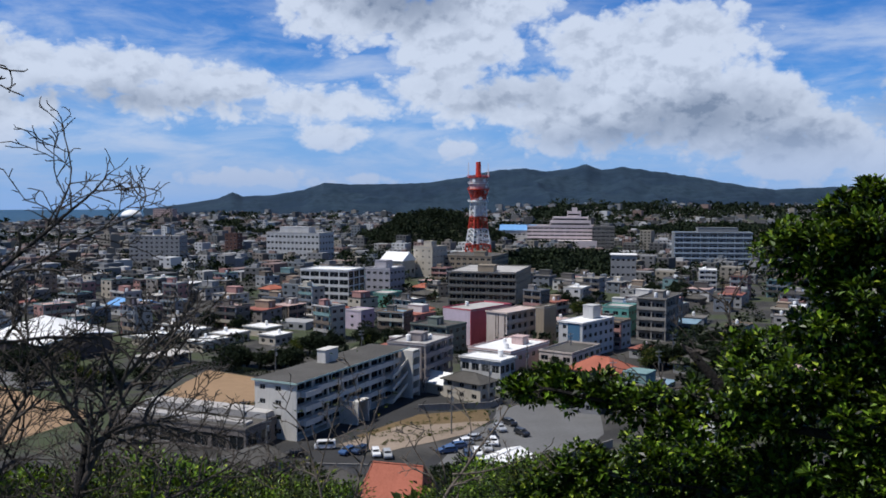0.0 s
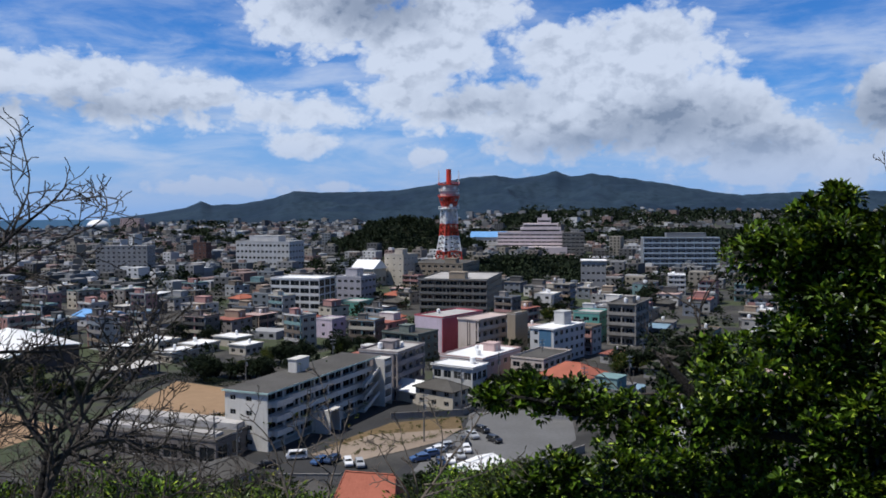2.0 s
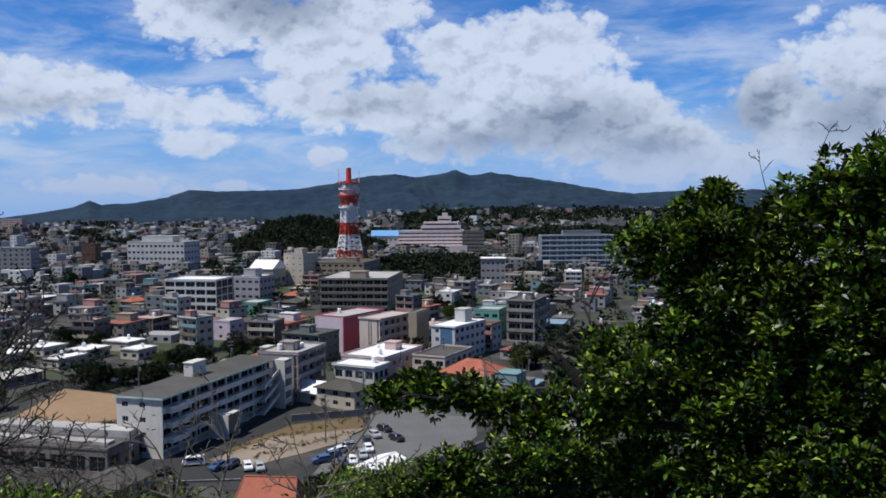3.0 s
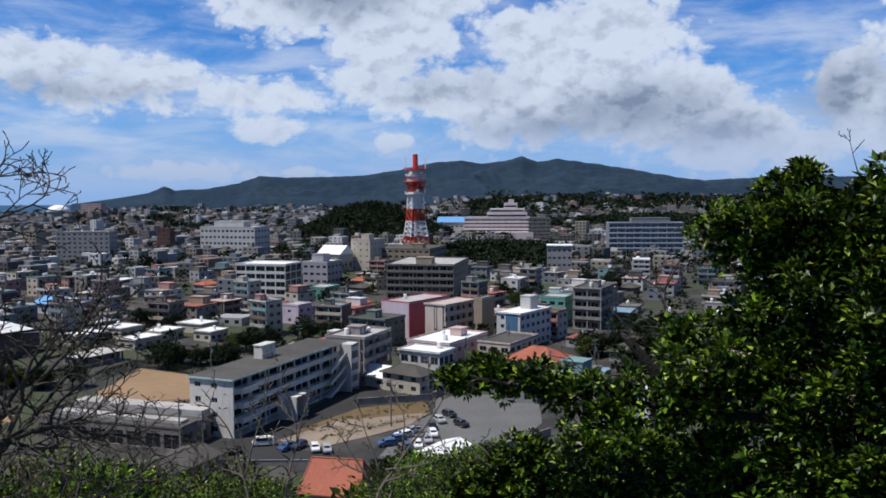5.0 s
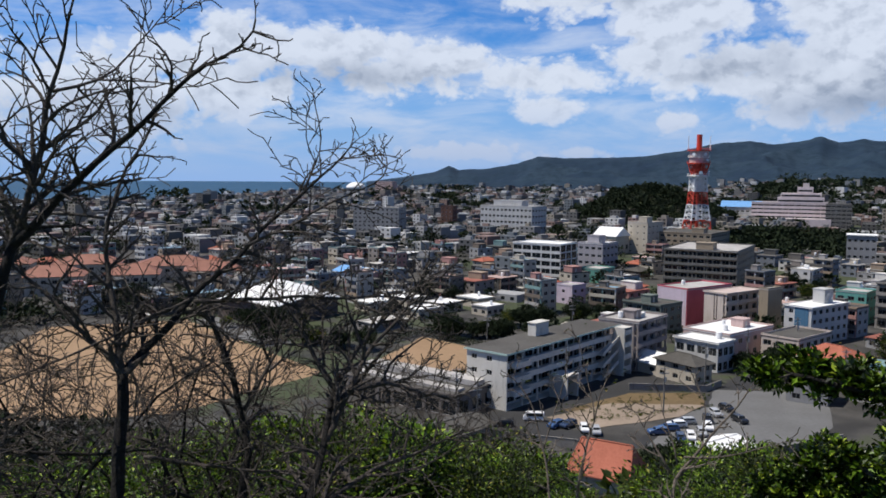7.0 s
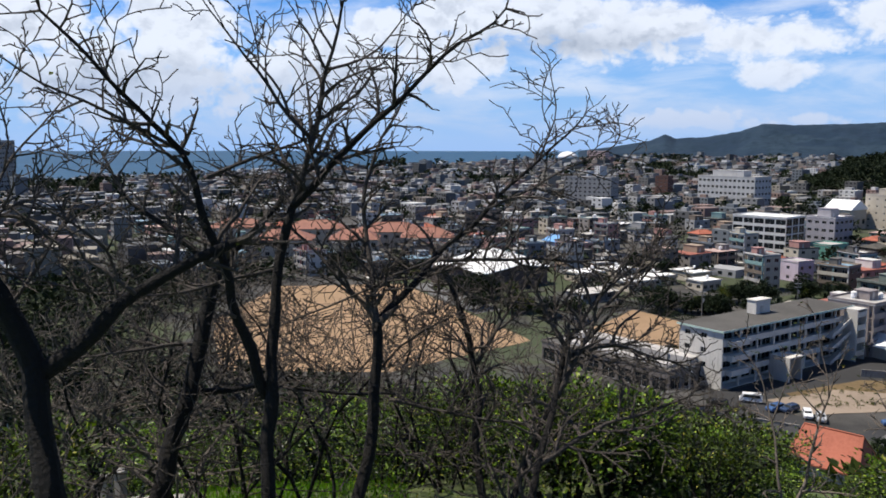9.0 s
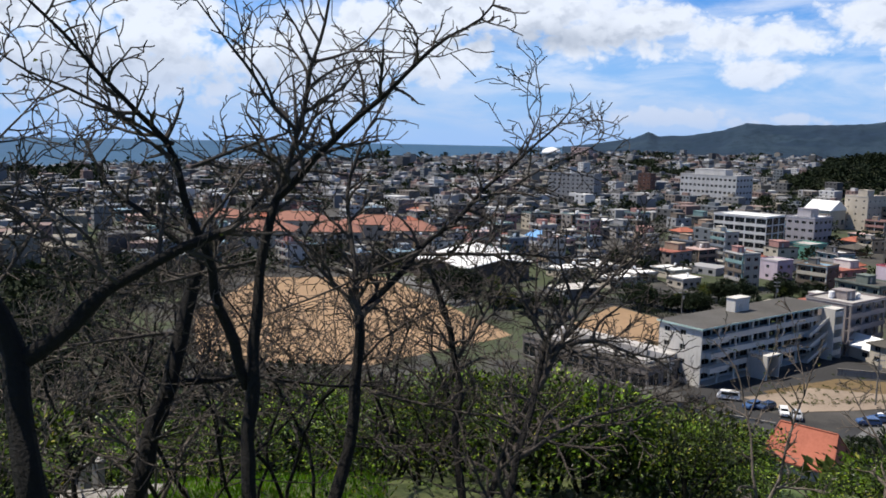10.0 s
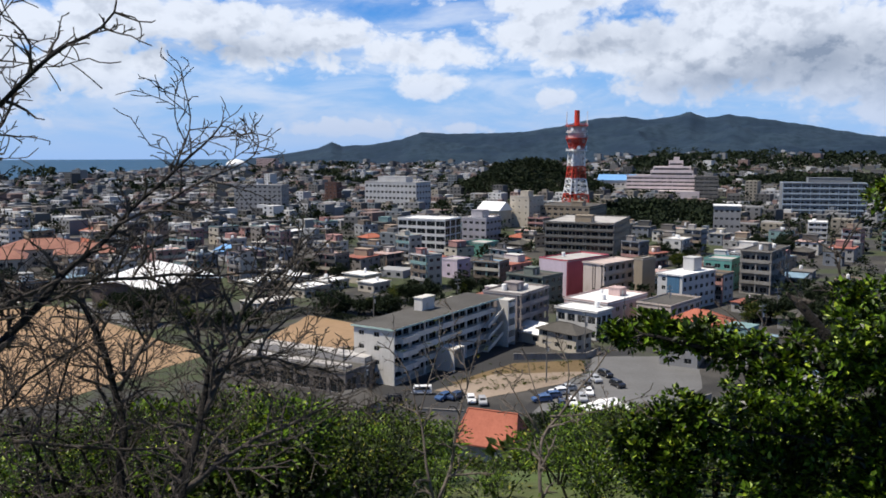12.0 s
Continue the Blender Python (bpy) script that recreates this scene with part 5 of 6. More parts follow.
GREEN_LIMBS = [
    (0.09, 0.06, [(4.07, 5.79, 48.03), (4.17, 6.41, 49.28), (4.02, 6.76, 49.99), (3.97, 6.95, 50.63)]),
    (0.05, 0.012, [(3.97, 6.95, 50.63), (3.85, 7.45, 51.8), (3.88, 7.59, 52.14)]),
    (0.05, 0.015, [(4.02, 6.76, 49.99), (2.51, 7.47, 50.06), (0.95, 7.85, 50.24)]),
    (0.04, 0.012, [(3.97, 6.95, 50.63), (4.46, 6.47, 51.82), (4.51, 6.27, 52.18)]),
    (0.012, 0.003, [(4.37, 7.3, 51.44), (4.29, 7.52, 52.17), (4.27, 7.59, 52.38)]),
    (0.012, 0.003, [(4.53, 7.21, 51.65), (4.67, 7.28, 52.41), (4.77, 7.27, 52.64)]),
    (0.01, 0.003, [(4.61, 7.17, 52.11), (4.83, 7.14, 52.31), (5.07, 7.08, 52.55)]),
    (0.03, 0.01, [(3.92, 6.6, 50.04), (4.43, 6.39, 50.45), (4.9, 6.11, 50.76)]),
    (0.03, 0.01, [(4.44, 7.0, 49.29), (2.49, 7.9, 49.29), (1.7, 8.11, 49.31)]),
]
CROWN_UPPER = [
    (3.1, 7.49, 51.52, 0.29), (3.33, 7.4, 51.65, 0.32), (3.64, 7.26, 51.68, 0.43), (3.87, 7.59, 52.06, 0.15),
    (3.73, 7.55, 51.88, 0.22), (3.97, 7.08, 51.66, 0.46), (4.16, 6.62, 51.82, 0.39), (4.38, 6.36, 52.0, 0.36),
    (4.66, 6.16, 52.0, 0.61), (3.41, 7.33, 51.2, 0.38), (3.75, 7.15, 51.11, 0.59), (4.08, 6.72, 51.05, 0.68),
    (4.43, 6.27, 51.11, 0.76), (4.8, 5.99, 51.13, 0.87),
]
CROWN_LOWER = [
    (0.72, 8.08, 50.18, 0.12), (0.95, 8.05, 50.2, 0.15), (1.21, 8.02, 50.2, 0.19), (1.49, 7.87, 50.19, 0.23), (1.85, 7.76, 50.06, 0.31),
    (2.22, 7.55, 50.02, 0.35), (2.66, 7.43, 50.09, 0.38), (3.05, 7.33, 50.28, 0.46), (3.45, 7.16, 50.36, 0.54),
    (3.85, 6.82, 50.27, 0.69), (4.25, 6.34, 50.28, 0.77), (4.67, 5.93, 50.36, 0.87), (3.38, 7.6, 50.69, 0.36),
    (3.01, 8.25, 50.42, 0.27),
]
CROWN_FOOT = [
    (0.95, 8.95, 48.72, 0.26), (1.25, 8.92, 48.95, 0.3), (1.67, 8.9, 49.12, 0.35), (2.17, 8.63, 49.24, 0.43), (2.67, 8.28, 49.27, 0.51),
    (3.15, 7.71, 49.43, 0.6), (3.63, 7.08, 49.56, 0.71), (4.05, 6.38, 49.63, 0.78), (4.46, 5.87, 49.7, 0.87),
    (2.3, 8.21, 48.79, 0.66), (3.18, 7.48, 48.86, 0.75), (1.4, 8.75, 48.57, 0.5),
]

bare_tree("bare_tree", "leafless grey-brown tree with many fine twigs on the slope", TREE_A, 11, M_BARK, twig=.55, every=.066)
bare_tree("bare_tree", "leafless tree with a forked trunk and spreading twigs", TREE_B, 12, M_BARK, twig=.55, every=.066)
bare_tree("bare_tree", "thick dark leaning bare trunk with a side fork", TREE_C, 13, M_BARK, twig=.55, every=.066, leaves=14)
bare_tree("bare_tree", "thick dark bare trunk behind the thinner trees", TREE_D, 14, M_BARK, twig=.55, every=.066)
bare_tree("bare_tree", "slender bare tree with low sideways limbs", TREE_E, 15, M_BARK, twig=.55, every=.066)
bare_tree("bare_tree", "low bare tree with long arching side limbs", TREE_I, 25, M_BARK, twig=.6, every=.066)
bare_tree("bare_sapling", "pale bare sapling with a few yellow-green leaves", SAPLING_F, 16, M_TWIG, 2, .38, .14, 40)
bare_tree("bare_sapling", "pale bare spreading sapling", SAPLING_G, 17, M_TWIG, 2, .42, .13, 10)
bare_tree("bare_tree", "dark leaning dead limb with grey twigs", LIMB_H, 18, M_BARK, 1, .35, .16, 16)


def thicket():
    """Bare brown undergrowth down the slope, leafless but for a few yellow leaves."""
    rnd = random.Random(64)
    for k in range(23):
        az = -60 + 47 * ((k + rnd.uniform(.1, .9)) / 23) ** 1.3
        r = rnd.uniform(7.0, 16)
        top = 3.0 * smooth01(-18, -30, az) - 9.0 * smooth01(-26, -14, az) - rnd.uniform(1, 11)
        x, y = r * math.sin(radians(az)), r * math.cos(radians(az))
        g = land_z(x, y)
        h = EYE + r * math.tan(radians(top)) - g
        if h < .8:
            continue
        e = tagged(new("bare_shrub"), "tangled leafless brown shrub on the slope", "shrub", "bare shrubs")
        e.matrix_basis = pose(x, y, g - .05)
        mt = M_BARK if rnd.random() < .6 else M_TWIG
        for s in range(rnd.choice((2, 3, 3))):
            stem, mb = Mesh(), Mesh()
            q, d = Vector((rnd.gauss(0, .15), rnd.gauss(0, .15), 0)), Vector((rnd.gauss(0, .3), rnd.gauss(0, .3), 1)).normalized()
            pts, n = [q.copy()], 9
            for i in range(n):
                d = (d + Vector((rnd.gauss(0, .22), rnd.gauss(0, .22), rnd.gauss(.04, .1)))).normalized()
                q = q + d * (h * .72 / n)
                pts.append(q.copy())
            r0 = rnd.uniform(.014, .030)
            rad = [r0 * (1 - .8 * i / n) + .004 for i in range(n + 1)]
            stem.tube(pts, rad, 6)
            for i in range(2, n + 1):
                for _ in range(1 if i < 5 else 2):
                    side = Vector((rnd.gauss(0, 1), rnd.gauss(0, 1), rnd.gauss(.2, .5))).normalized()
                    grow(mb, pts[i], (side + d * .4).normalized(), rnd.uniform(.4, .95) * min(1.3, h / 3), max(.0055, rad[i] * .7), 1 if i < 7 else 2, rnd, .12)
            st = part("stem", stem.data("stem", mt, smooth=True), e)
            part("branchwork", mb.data("branchwork", M_LIMB if mt is M_BARK else mt), st)["kind"] = "stuff"


thicket()


def green_tree():
    """Evergreen crown: dense dark hearts with many separate leafy shoots that stand out from them."""
    rnd = random.Random(5)
    e = bare_tree("evergreen_tree", "dense evergreen tree with glossy green leaves on the slope", GREEN_LIMBS, 19, M_BARK, 1, .3, .3)
    off = Vector(e.matrix_basis.translation)
    for blobs in (CROWN_UPPER, CROWN_LOWER, CROWN_FOOT):
        mb, shoots = Mesh(), Mesh()
        for x, y, z, r in blobs:
            c = Vector((x, y, z)) - off
            clump(mb, c, r * .72, int(3600 * r ** 2) + 40, .082, rnd, .95, .66)
            for _ in range(int(26 * r ** 1.3) + 6):
                d = Vector((rnd.gauss(0, 1), rnd.gauss(0, 1), rnd.gauss(.15, 1))).normalized()
                k = r * rnd.uniform(.62, 1.12)
                tip = c + Vector((d.x * k, d.y * k, d.z * k * .95))
                shoots.tube([c + d * r * .3, tip], [.008, .003], 3, cap=False)
                q = rnd.uniform(.09, .17)
                clump(mb, tip, q, int(1500 * q ** 1.5 * rnd.uniform(.7, 1.2)), .078, rnd, .75, .58)
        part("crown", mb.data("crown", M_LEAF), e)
        part("branchwork", shoots.data("branchwork", M_BARK), e)["kind"] = "stuff"


green_tree()


def hill_steps():
    """Stone steps with short posts that lead down the slope."""
    e = tagged(new("stone_steps"), "worn pale stone steps leading down the grassy slope", "steps")
    x, y = -10.4, 8.3
    e.matrix_basis = pose(x, y, land_z(x, y), 0, 0, 40)
    rnd = random.Random(4)
    for k in range(7):
        mb = Mesh()
        mb.box(-.75 + rnd.uniform(-.05, .05), k * .42, -k * .17 - .2, .75, k * .42 + .44, -k * .17 + .03)
        part("step", mb.data("step", M_STUCCO), e)
    for k in range(2):
        p = tagged(new("path_post"), "short grey concrete post beside the steps", "post")
        px, py = x - .75 + k * .1 - k * .52, y + .2 + k * .62
        p.matrix_basis = pose(px, py, land_z(px, py) - .05)
        box_part("post", p, M_STUCCO, (-.07, -.07, 0, .07, .07, .6))
        box_part("post_cap", p, M_STUCCO, (-.09, -.09, .6, .09, .09, .66))


hill_steps()
weeds()


def round_tree(name, label, r, trunk_h, count, size, seed, mat):
    rnd = random.Random(seed)
    e = tagged(new(name), label, "tree")
    mb = Mesh()
    top = Vector((rnd.gauss(0, .2), rnd.gauss(0, .2), trunk_h))
    mb.tube([(0, 0, -.3), (0, 0, trunk_h * .5), top], [r * .09, r * .07, r * .06], 7)
    lobes = []
    for k in range(8):
        a = 2 * math.pi * k / 8 + rnd.uniform(-.3, .3)
        c = top + Vector((math.cos(a) * r * .58, math.sin(a) * r * .58, r * rnd.uniform(.15, .75)))
        lobes.append((c, r * rnd.uniform(.45, .62)))
        mb.tube([top, top.lerp(c, .5) + Vector((0, 0, .1)), c], [r * .05, r * .03, r * .012], 5)
    lobes.append((top + Vector((0, 0, r * .9)), r * .55))
    part("trunk", mb.data("trunk", M_BARK), e)
    mb = Mesh()
    for c, q in lobes:
        clump(mb, c, q, count // len(lobes), size, rnd, .8, .7)
    part("crown", mb.data("crown", mat), e)
    return e


def shrub(r, count, size, seed, mat):
    rnd = random.Random(seed)
    e = tagged(new("shrub"), "dense green shrub on the hillside", "shrub", "hillside shrubs")
    mb = Mesh()
    for k in range(6):
        a = rnd.uniform(0, 6.28)
        mb.tube([(0, 0, -.4), (math.cos(a) * r * .3, math.sin(a) * r * .3, r * .5), (math.cos(a) * r * .6, math.sin(a) * r * .6, r * .9)], [.03 * r, .02 * r, .008 * r], 5)
    part("stem", mb.data("stem", M_BARK), e)
    mb = Mesh()
    for k in range(7):
        a, q = rnd.uniform(0, 6.28), r * rnd.uniform(.2, .62)
        clump(mb, (math.cos(a) * q, math.sin(a) * q, r * rnd.uniform(.35, .95)), r * rnd.uniform(.35, .5), count // 7, size, rnd, .85, .5)
    part("foliage", mb.data("foliage", mat), e)
    return e


def sight_limit(az):
    """How far below the horizon the hillside growth stays, in degrees."""
    return 18.2 + 3.0 * smooth01(-9.5, -6.5, az) * (1 - smooth01(0.0, 2.5, az)) - 1.3 * smooth01(-12, -22, az) - 3.0 * smooth01(4, 14, az)


def hillside():
    rnd = random.Random(21)
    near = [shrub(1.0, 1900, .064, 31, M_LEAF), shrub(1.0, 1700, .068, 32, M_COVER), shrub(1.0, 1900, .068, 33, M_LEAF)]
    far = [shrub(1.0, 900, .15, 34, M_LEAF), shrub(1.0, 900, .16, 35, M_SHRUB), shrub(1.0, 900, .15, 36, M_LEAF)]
    for k in range(330):
        az = -60 + 102 * ((k * .6180339887) % 1.0)
        r = 8.5 + 98 * (k / 240) ** 1.15 + rnd.uniform(-1, 1)
        if k >= 240:
            az, r = -36 + 44 * ((k * .6180339887) % 1.0), rnd.uniform(10, 23)
        x, y = r * math.sin(radians(az)), r * math.cos(radians(az))
        g = land_z(x, y)
        room = EYE - r * math.tan(radians(sight_limit(az))) - g
        if room < .5 or (az < -20 and r < 13 and rnd.random() < .5) or (math.hypot(x + 1, y - 125) < 11) or (-57 < az < -46 and r < 18):
            continue
        s = min(rnd.uniform(.75, 1.1) * room / (1.35 if k < 240 else 1.2), 3.2 if r < 45 else 7.0)
        src = rnd.choice(near if r < 30 else far)
        m = pose(x, y, g, 0, 0, rnd.uniform(0, 360))
        ob = copy_thing(src, m)
        ob.scale = (s * rnd.uniform(.9, 1.5), s * rnd.uniform(.9, 1.5), s)
    for s in near + far:
        s.matrix_basis = pose(rnd.uniform(20, 40), -rnd.uniform(20, 40), land_z(30, -30))


hillside()


def undergrowth():
    """Low leafy cover over the whole slope below the lookout."""
    rnd = random.Random(91)
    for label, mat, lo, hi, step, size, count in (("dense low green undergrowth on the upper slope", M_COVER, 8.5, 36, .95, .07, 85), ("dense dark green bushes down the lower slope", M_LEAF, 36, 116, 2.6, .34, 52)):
        mb = Mesh()
        r = lo
        while r < hi:
            n = int(radians(104) * r / step)
            for k in range(n):
                az = -61 + 104 * (k + rnd.uniform(-.4, .4)) / n
                q = r + rnd.uniform(-.5, .5) * step
                x, y = q * math.sin(radians(az)), q * math.cos(radians(az))
                if (-47 < az < -38 and q < 17) or (-56 < az < -47 and q < 17) or math.hypot(x + 1, y - 125) < 9 or math.hypot(x + 10.8, y - 9.0) < 1.8:
                    continue
                g = land_z(x, y)
                room = EYE - q * math.tan(radians(sight_limit(az) - .3)) - g
                if g < .3 or room < .2:
                    continue
                h = min(room / 1.5, step * rnd.uniform(.55, 1.0))
                clump(mb, (x, y, g + h * .45), h, count, size, rnd, .8, .5)
            r += step
        tagged(new("undergrowth", mb.data("undergrowth", mat)), label, "undergrowth", kind="stuff")


undergrowth()


def lawn():
    """Short bright grass on the open piece of slope."""
    rnd = random.Random(44)
    mb = Mesh()
    for k in range(7000):
        az, r = rnd.uniform(-56, -33), rnd.uniform(9, 18)
        x, y = r * math.sin(radians(az)), r * math.cos(radians(az))
        leaf(mb, Vector((x, y, land_z(x, y) - .01)), Vector((0, 0, 1.6)), .13, rnd, .16)
    tagged(new("grass", mb.data("grass", M_GRASS)), "short bright green grass on the slope", "grass", kind="stuff")


lawn()

TOWN_TREES = [round_tree("town_tree", "broad dark green tree among the houses", 4.4, 1.6, 1500, .66, 41, M_WOODS), round_tree("town_tree", "round green tree among the houses", 3.4, 1.3, 1400, .52, 42, M_SHRUB),
              round_tree("town_tree", "tall dark green tree among the houses", 5.0, 2.2, 1600, .75, 43, M_WOODS)]
# groves: middle, spread along x and y, number of trees, size
GROVES = [(-56, 259, 11, 7, 15, .95), (-44, 284, 7, 7, 9, 1.0), (-23, 301, 7, 4, 7, .9), (-34, 262, 7, 7, 7, .75), (28, 238, 7, 5, 8, .75), (-63, 204, 6, 2, 4, .45), (76, 256, 12, 10, 10, 1.0), (98, 290, 7, 10, 4, 1.0),
          (-92, 234, 9, 6, 8, .85), (-12, 290, 6, 6, 4, .8), (-205, 287, 12, 8, 5, 1.1), (64, 395, 8, 14, 5, 1.0), (-88, 338, 8, 8, 4, 1.0), (125, 440, 16, 20, 4, 1.2), (-36, 152, 14, 6, 6, .55), (3, 147, 5, 3, 6, .65), (25, 157, 5, 5, 3, .7),
          (-128, 256, 18, 5, 12, .85), (-108, 238, 8, 8, 7, .8), (-150, 276, 14, 6, 8, .9), (-178, 278, 10, 8, 6, 1.0)]
SPOTS = []
_g = random.Random(18)
for gx, gy, wx, wy, count, size in GROVES:
    for _ in range(count):
        SPOTS.append((gx + _g.uniform(-1, 1) * wx, gy + _g.uniform(-1, 1) * wy, size * _g.uniform(.75, 1.15)))
_r = random.Random(8)
for i, (x, y, s) in enumerate(SPOTS):
    src = TOWN_TREES[i % 3]
    m = pose(x, y, land_z(x, y), 0, 0, _r.uniform(0, 360))
    ob = src if i < 3 else copy_thing(src, m)
    ob.matrix_basis = m
    ob.scale = (s, s, s * _r.uniform(.85, 1.1))



def hedge(pts, h=1.5):
    e = tagged(new("hedge"), "dark clipped hedge along the sand yard", "hedge")
    rnd = random.Random(3)
    mb = Mesh()
    for (x, y), (x2, y2) in zip(pts, pts[1:]):
        n = int(math.hypot(x2 - x, y2 - y) / .9)
        for k in range(n):
            t = (k + rnd.uniform(0, .6)) / n
            clump(mb, (x + (x2 - x) * t, y + (y2 - y) * t, h * .55), h * rnd.uniform(.5, .75), 60, .4, rnd, .9, .7)
    part("foliage", mb.data("foliage", M_WOODS), e)


hedge([(-76, 203), (-60, 198), (-46, 211)])
hedge([(-49, 243), (-74, 259), (-80, 240)], 2.2)

# ---------------------------------------------------------------- the rest of the town
BUSY = []
for o in bpy.data.objects:
    if o.parent is None and o.get("category") in ("building", "house", "hall", "school", "tower"):
        kids = [Vector(c) for ch in o.children if ch.type == "MESH" for c in ch.bound_box] if o.get("category") != "tower" else [Vector((-10, -10, 0)), Vector((10, 10, 0))]
        xs, ys = [c.x for c in kids], [c.y for c in kids]
        inv = o.matrix_basis.inverted()
        BUSY.append((inv, min(xs), max(xs), min(ys), max(ys)))
OPEN = [(92, 287, 17), (168, 850, 42), (168, 780, 26), (-128, 200, 64), (-165, 232, 34), (-62, 226, 32), (10, 190, 36), (-25, 172, 30), (-250, 325, 50), (-55, 258, 14), (-45, 284, 14), (-24, 300, 11)]


def is_free(x, y, r):
    for inv, a, b, c, d in BUSY:
        p = inv @ Vector((x, y, 0))
        if a - r < p.x < b + r and c - r < p.y < d + r:
            return False
    return all(math.hypot(x - cx, y - cy) > cr + r * .6 for cx, cy, cr in OPEN)


def woods_at(x, y):
    if math.hypot((x + 8) / 82, (y - 890) / 95) < 1 or (math.hypot((x - 98) / 56, (y - 680) / 55) < 1 and noise.noise(Vector((x * .05, y * .05, 2))) > -.15):
        return True
    az = math.degrees(math.atan2(x, y))
    r = math.hypot(x, y)
    if az < -33 and 100 < r < 330 and not (math.hypot(x + 126, y - 198) < 68 or math.hypot(x + 165, y - 232) < 38):
        return True
    n = noise.noise(Vector((x * .006, y * .006, 5)))
    if math.hypot((x - 88) / 46, (y - 610) / 75) < 1 or (az > 15.5 and 200 < r < 335):
        return noise.noise(Vector((x * .06, y * .06, 2))) > -.25
    return r > 900 and n > (.48 if az < 6 else -.08 if r < 1500 else .12)


def fill_town():
    rnd = random.Random(77)
    kinds = []
    # width, depth, floors, windows right and left, gallery right and left, parapet, tanks, roof hut
    for w, d, fl, n1, n2, g1, g2, pp, tk, hut in [
            (9, 8, 1, 2, 2, 0, 0, .0, 1, None), (10, 9, 2, 2, 2, 0, 1.2, .5, 0, (1.5, 2, 3, 3, 2.3)), (12, 9, 2, 3, 2, 1.2, 0, .0, 2, (6, 3, 4, 4, 2.4)), (9, 11, 3, 2, 3, 0, 1.1, .6, 1, (2, 5, 3, 3, 2.4)),
            (13, 10, 3, 3, 2, 1.2, 0, .4, 2, None), (11, 9, 2, 2, 2, 0, 0, .3, 1, (1, 1, 6, 6, 2.9)), (14, 11, 2, 3, 3, 0, 0, .0, 1, (7, 2, 5, 7, 3.0)), (10, 8, 1, 2, 2, 0, 1.4, .4, 1, None),
            (8, 9, 4, 2, 2, 0, 1.0, .5, 1, (1, 4, 3, 3, 2.5)), (15, 9, 1, 3, 2, 1.6, 0, .0, 0, None), (10, 12, 2, 2, 3, 0, 1.3, .7, 2, (4, 6, 4, 5, 2.6)), (7, 8, 2, 1, 2, 0, 0, .2, 1, None)]:
        b = building("town_house", "plain flat-roofed concrete town house", (0, 0), 0, w, d, 3.1 * fl, fl, M_ANY, (n1, 1.8, 1.35, .9), (n2, 1.8, 1.35, .9), M_ANYROOF, gal_r=g1, gal_l=g2, parapet=pp, tanks=tk, overhang=.35 if pp == 0 else .1,
                     hut=hut, category="house", group="town houses")
        kinds.append((b, w, d))
    tiled = []
    for w, d in ((11, 9), (9, 9)):
        b = hip_house("tiled_house", "low house with a weathered hipped tile roof", (0, 0), 0, w, d, 3.2, 1.9, M_ANY, M_TILE if w == 11 else M_ROOF)
        tiled.append((b, w, d))
    first, made = {}, 0
    cells = []
    a = radians(28)
    for i in range(-40, 45):
        for j in range(6, 60):
            u, v = i * 16.5, j * 17.5
            cells.append((u * math.cos(a) + v * math.sin(a), -u * math.sin(a) + v * math.cos(a)))
    cells.sort(key=lambda p: math.hypot(*p))
    for x, y in cells:
        x, y = x + rnd.uniform(-2.5, 2.5), y + rnd.uniform(-2.5, 2.5)
        r, az = math.hypot(x, y), math.degrees(math.atan2(x, y))
        if not (190 < r < 560 and -58 < az < 36) or made > 248 or y < 60:
            continue
        src, w, d = rnd.choice(kinds if rnd.random() < .88 else tiled)
        if not is_free(x, y, 8.5) or woods_at(x, y) or rnd.random() < .06 or land_z(x, y) > 1:
            continue
        th = rnd.choice((24, 28, 32, 36, 40)) + rnd.uniform(-3, 3)
        m = pose(x - 3, y - 5, land_z(x, y), 0, 0, 90 - th)
        if src in first:
            copy_thing(src, m)
        else:
            first[src] = src.matrix_basis = m
        BUSY.append((m.inverted(), 0, w, 0, d))
        made += 1
    for src, w, d in kinds + tiled:
        if src not in first:
            src.matrix_basis = pose(-40 - w * 9, 560, 0)

    # farther off: one joined mesh of roofs and walls
    M_FAR = bpy.data.materials.new("far_town_paint")
    M_FAR.use_nodes = True
    N = Nodes(M_FAR.node_tree)
    geo = N.add("ShaderNodeNewGeometry")
    ramp = N.add("ShaderNodeValToRGB")
    ramp.color_ramp.interpolation = "CONSTANT"
    cols = [(.17, .17, .17), (.10, .10, .10), (.28, .28, .28), (.15, .13, .115), (.07, .07, .07), (.46, .46, .455), (.18, .125, .11), (.12, .135, .15), (.21, .19, .155)]
    el = ramp.color_ramp.elements
    while len(el) < len(cols):
        el.new(.5)
    for i, c in enumerate(cols):
        el[i].position, el[i].color = i / len(cols), (*c, 1)
    N.put(ramp.inputs[0], geo.outputs["Random Per Island"])
    N.put(N.n["Principled BSDF"].inputs["Base Color"], ramp.outputs[0])
    N.n["Principled BSDF"].inputs["Roughness"].default_value = .9
    mb = Mesh()
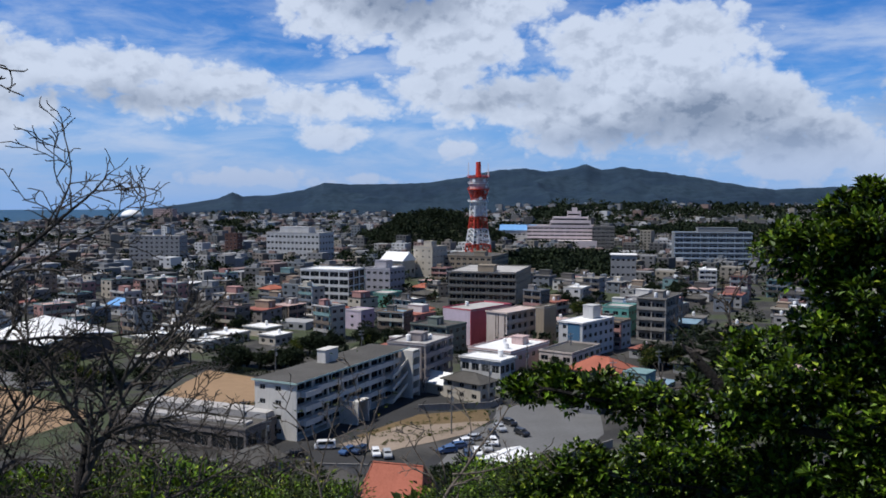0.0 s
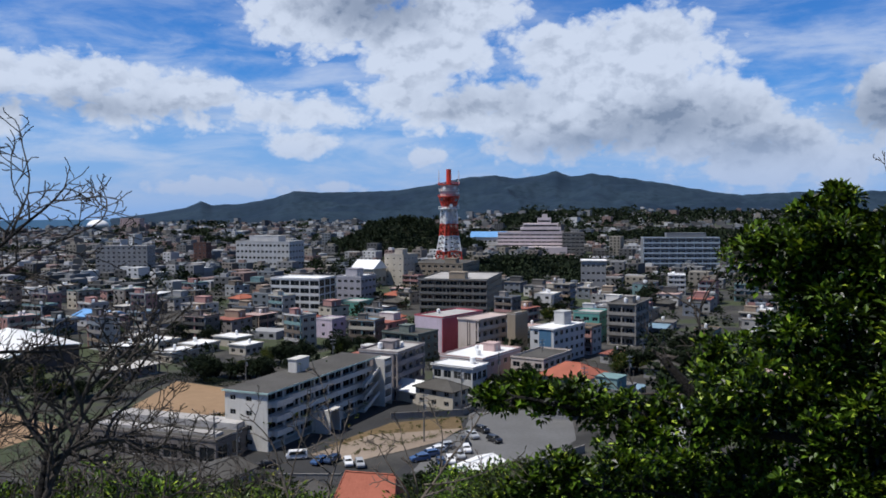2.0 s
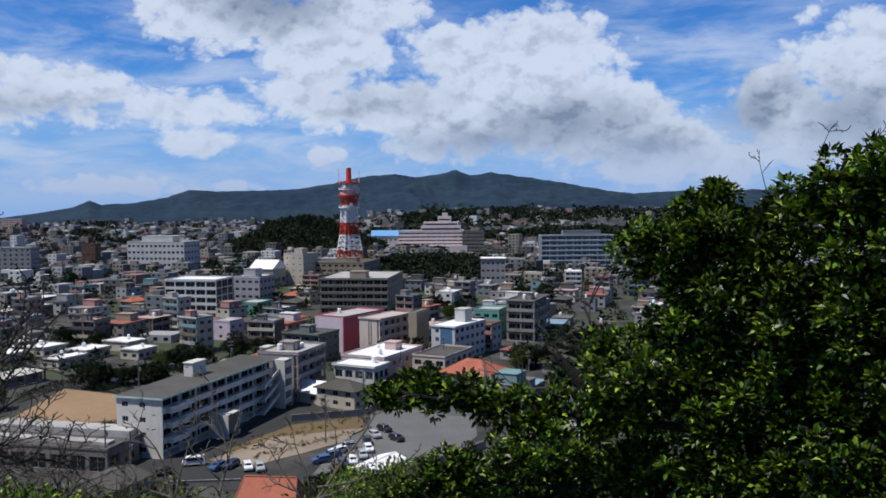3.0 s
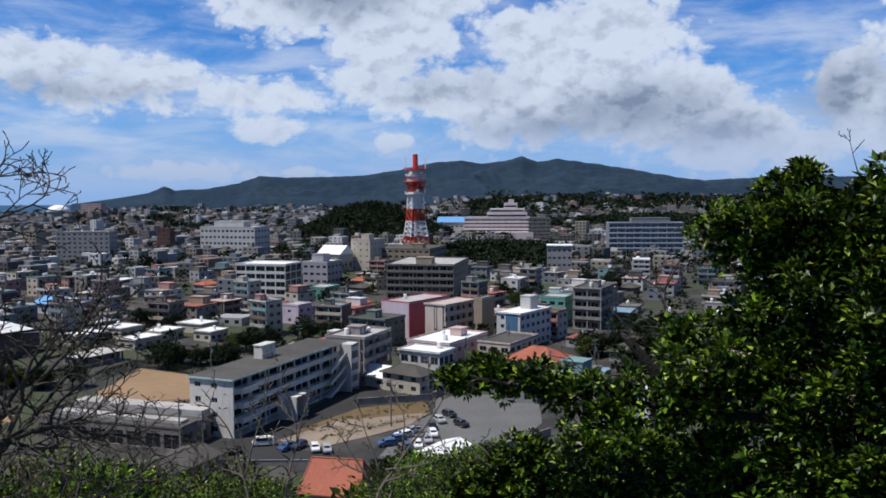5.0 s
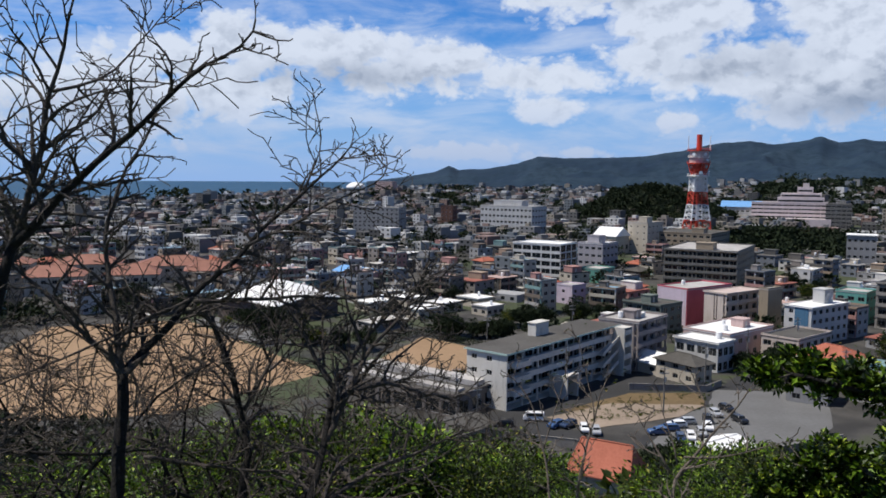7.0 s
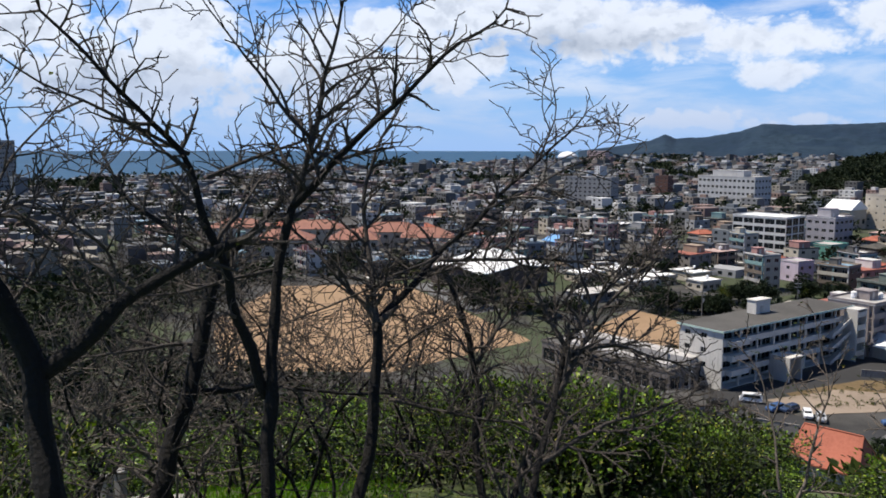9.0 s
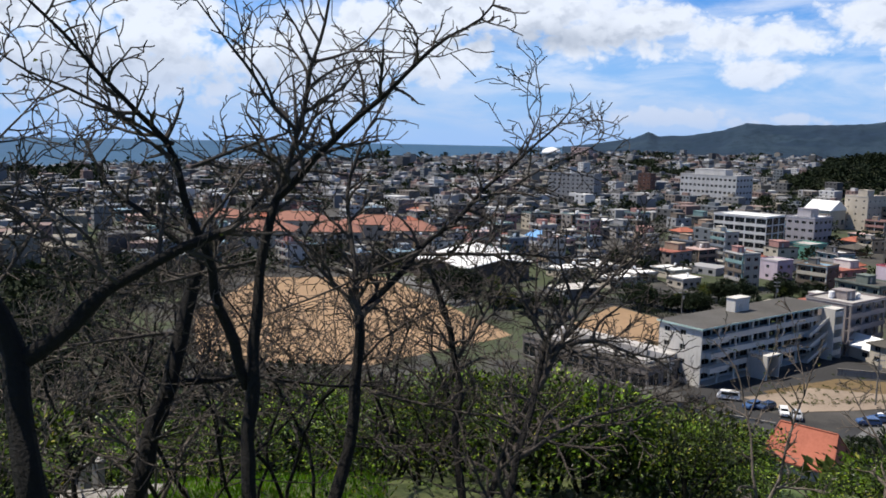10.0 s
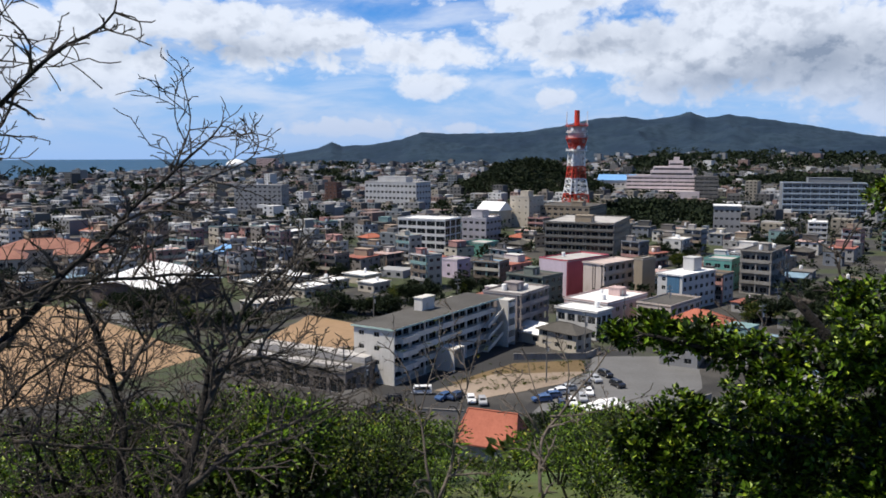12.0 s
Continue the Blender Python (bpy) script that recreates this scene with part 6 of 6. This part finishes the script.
    for ring, step in ((0, 19), (1, 26), (2, 36)):
        lo, hi = ((300, 900), (900, 1500), (1500, 2900))[ring]
        n = int(hi / step) + 1
        for i in range(-n, n):
            for j in range(0, n):
                x, y = i * step + rnd.uniform(-.3, .3) * step, j * step + rnd.uniform(-.3, .3) * step
                r, az = math.hypot(x, y), math.degrees(math.atan2(x, y))
                if not (lo <= r < hi) or not -60 < az < 40 or woods_at(x, y) or rnd.random() < (.1 if ring < 2 else .35):
                    continue
                g = land_z(x, y)
                if r > 2450 and az > -19:
                    g = max(g, mountain_z(x, y))
                if g < -.5 or not is_free(x, y, 11 if ring < 2 else 14):
                    continue
                w, d = rnd.uniform(8, 15) * (1 + .2 * ring), rnd.uniform(8, 14) * (1 + .2 * ring)
                fl = rnd.choice((1, 1, 2, 2, 2, 3, 3, 4 if rnd.random() < .5 else 2, 7 if rnd.random() < .10 else 2))
                h = fl * 3.1
                t = radians(rnd.uniform(-42, -18))
                c, s = math.cos(t), math.sin(t)
                k0 = len(mb.v)
                mb.box(-w / 2, -d / 2, g - 2, w / 2, d / 2, g + h, 0, False)
                if rnd.random() < .5:
                    mb.box(-w / 4, -d / 4, g + h, rnd.uniform(0, w / 4), rnd.uniform(0, d / 4), g + h + 2.2, 0, False)
                if r < 1700:
                    for f in range(fl):
                        z = g + f * 3.1 + .9
                        nw = int(w / 3.6)
                        for q in range(nw):
                            u = -w / 2 + (q + .5) * w / nw
                            mb.box(u - .9, -d / 2 - .05, z, u + .9, -d / 2 + .1, z + 1.3, 1, False)
                        nd = int(d / 3.6)
                        for q in range(nd):
                            u = -d / 2 + (q + .5) * d / nd
                            mb.box(-w / 2 - .05, u - .9, z, -w / 2 + .1, u + .9, z + 1.3, 1, False)
                for q in range(k0, len(mb.v)):
                    X, Y, zz = mb.v[q]
                    mb.v[q] = (x + X * c - Y * s, y + X * s + Y * c, zz)
    tagged(new("far_town", mb.data("far_town", M_FAR, M_GLASS)), "dense low flat-roofed concrete town in the distance", "town", kind="stuff")

    mb = Mesh()
    for ring, step in ((0, 6.5), (1, 13), (2, 24)):
        lo, hi = ((105, 950), (950, 1600), (1600, 2900))[ring]
        n = int(hi / step) + 1
        for i in range(-n, n):
            for j in range(0, n):
                x, y = i * step + rnd.uniform(-.4, .4) * step, j * step + rnd.uniform(-.4, .4) * step
                r, az = math.hypot(x, y), math.degrees(math.atan2(x, y))
                if not (lo <= r < hi) or not -60 < az < 40:
                    continue
                if not woods_at(x, y) and (r < 200 or rnd.random() > (.10 if r < 800 else .03)):
                    continue
                g = land_z(x, y)
                if r > 2450 and az > -19:
                    g = max(g, mountain_z(x, y))
                if g < -.5 or not is_free(x, y, 3):
                    continue
                q = rnd.uniform(2.6, 5.0) * (1 + .45 * ring) * (1.35 if r > 560 else 1)
                clump(mb, (x, y, g + q * .7), q, (60, 36, 24)[ring], q * (.40, .54, .7)[ring], rnd, .85, .9)
    tagged(new("woods", mb.data("woods", M_WOODS)), "dark green woods on the knoll and between the houses", "woods", kind="stuff")


fill_town()
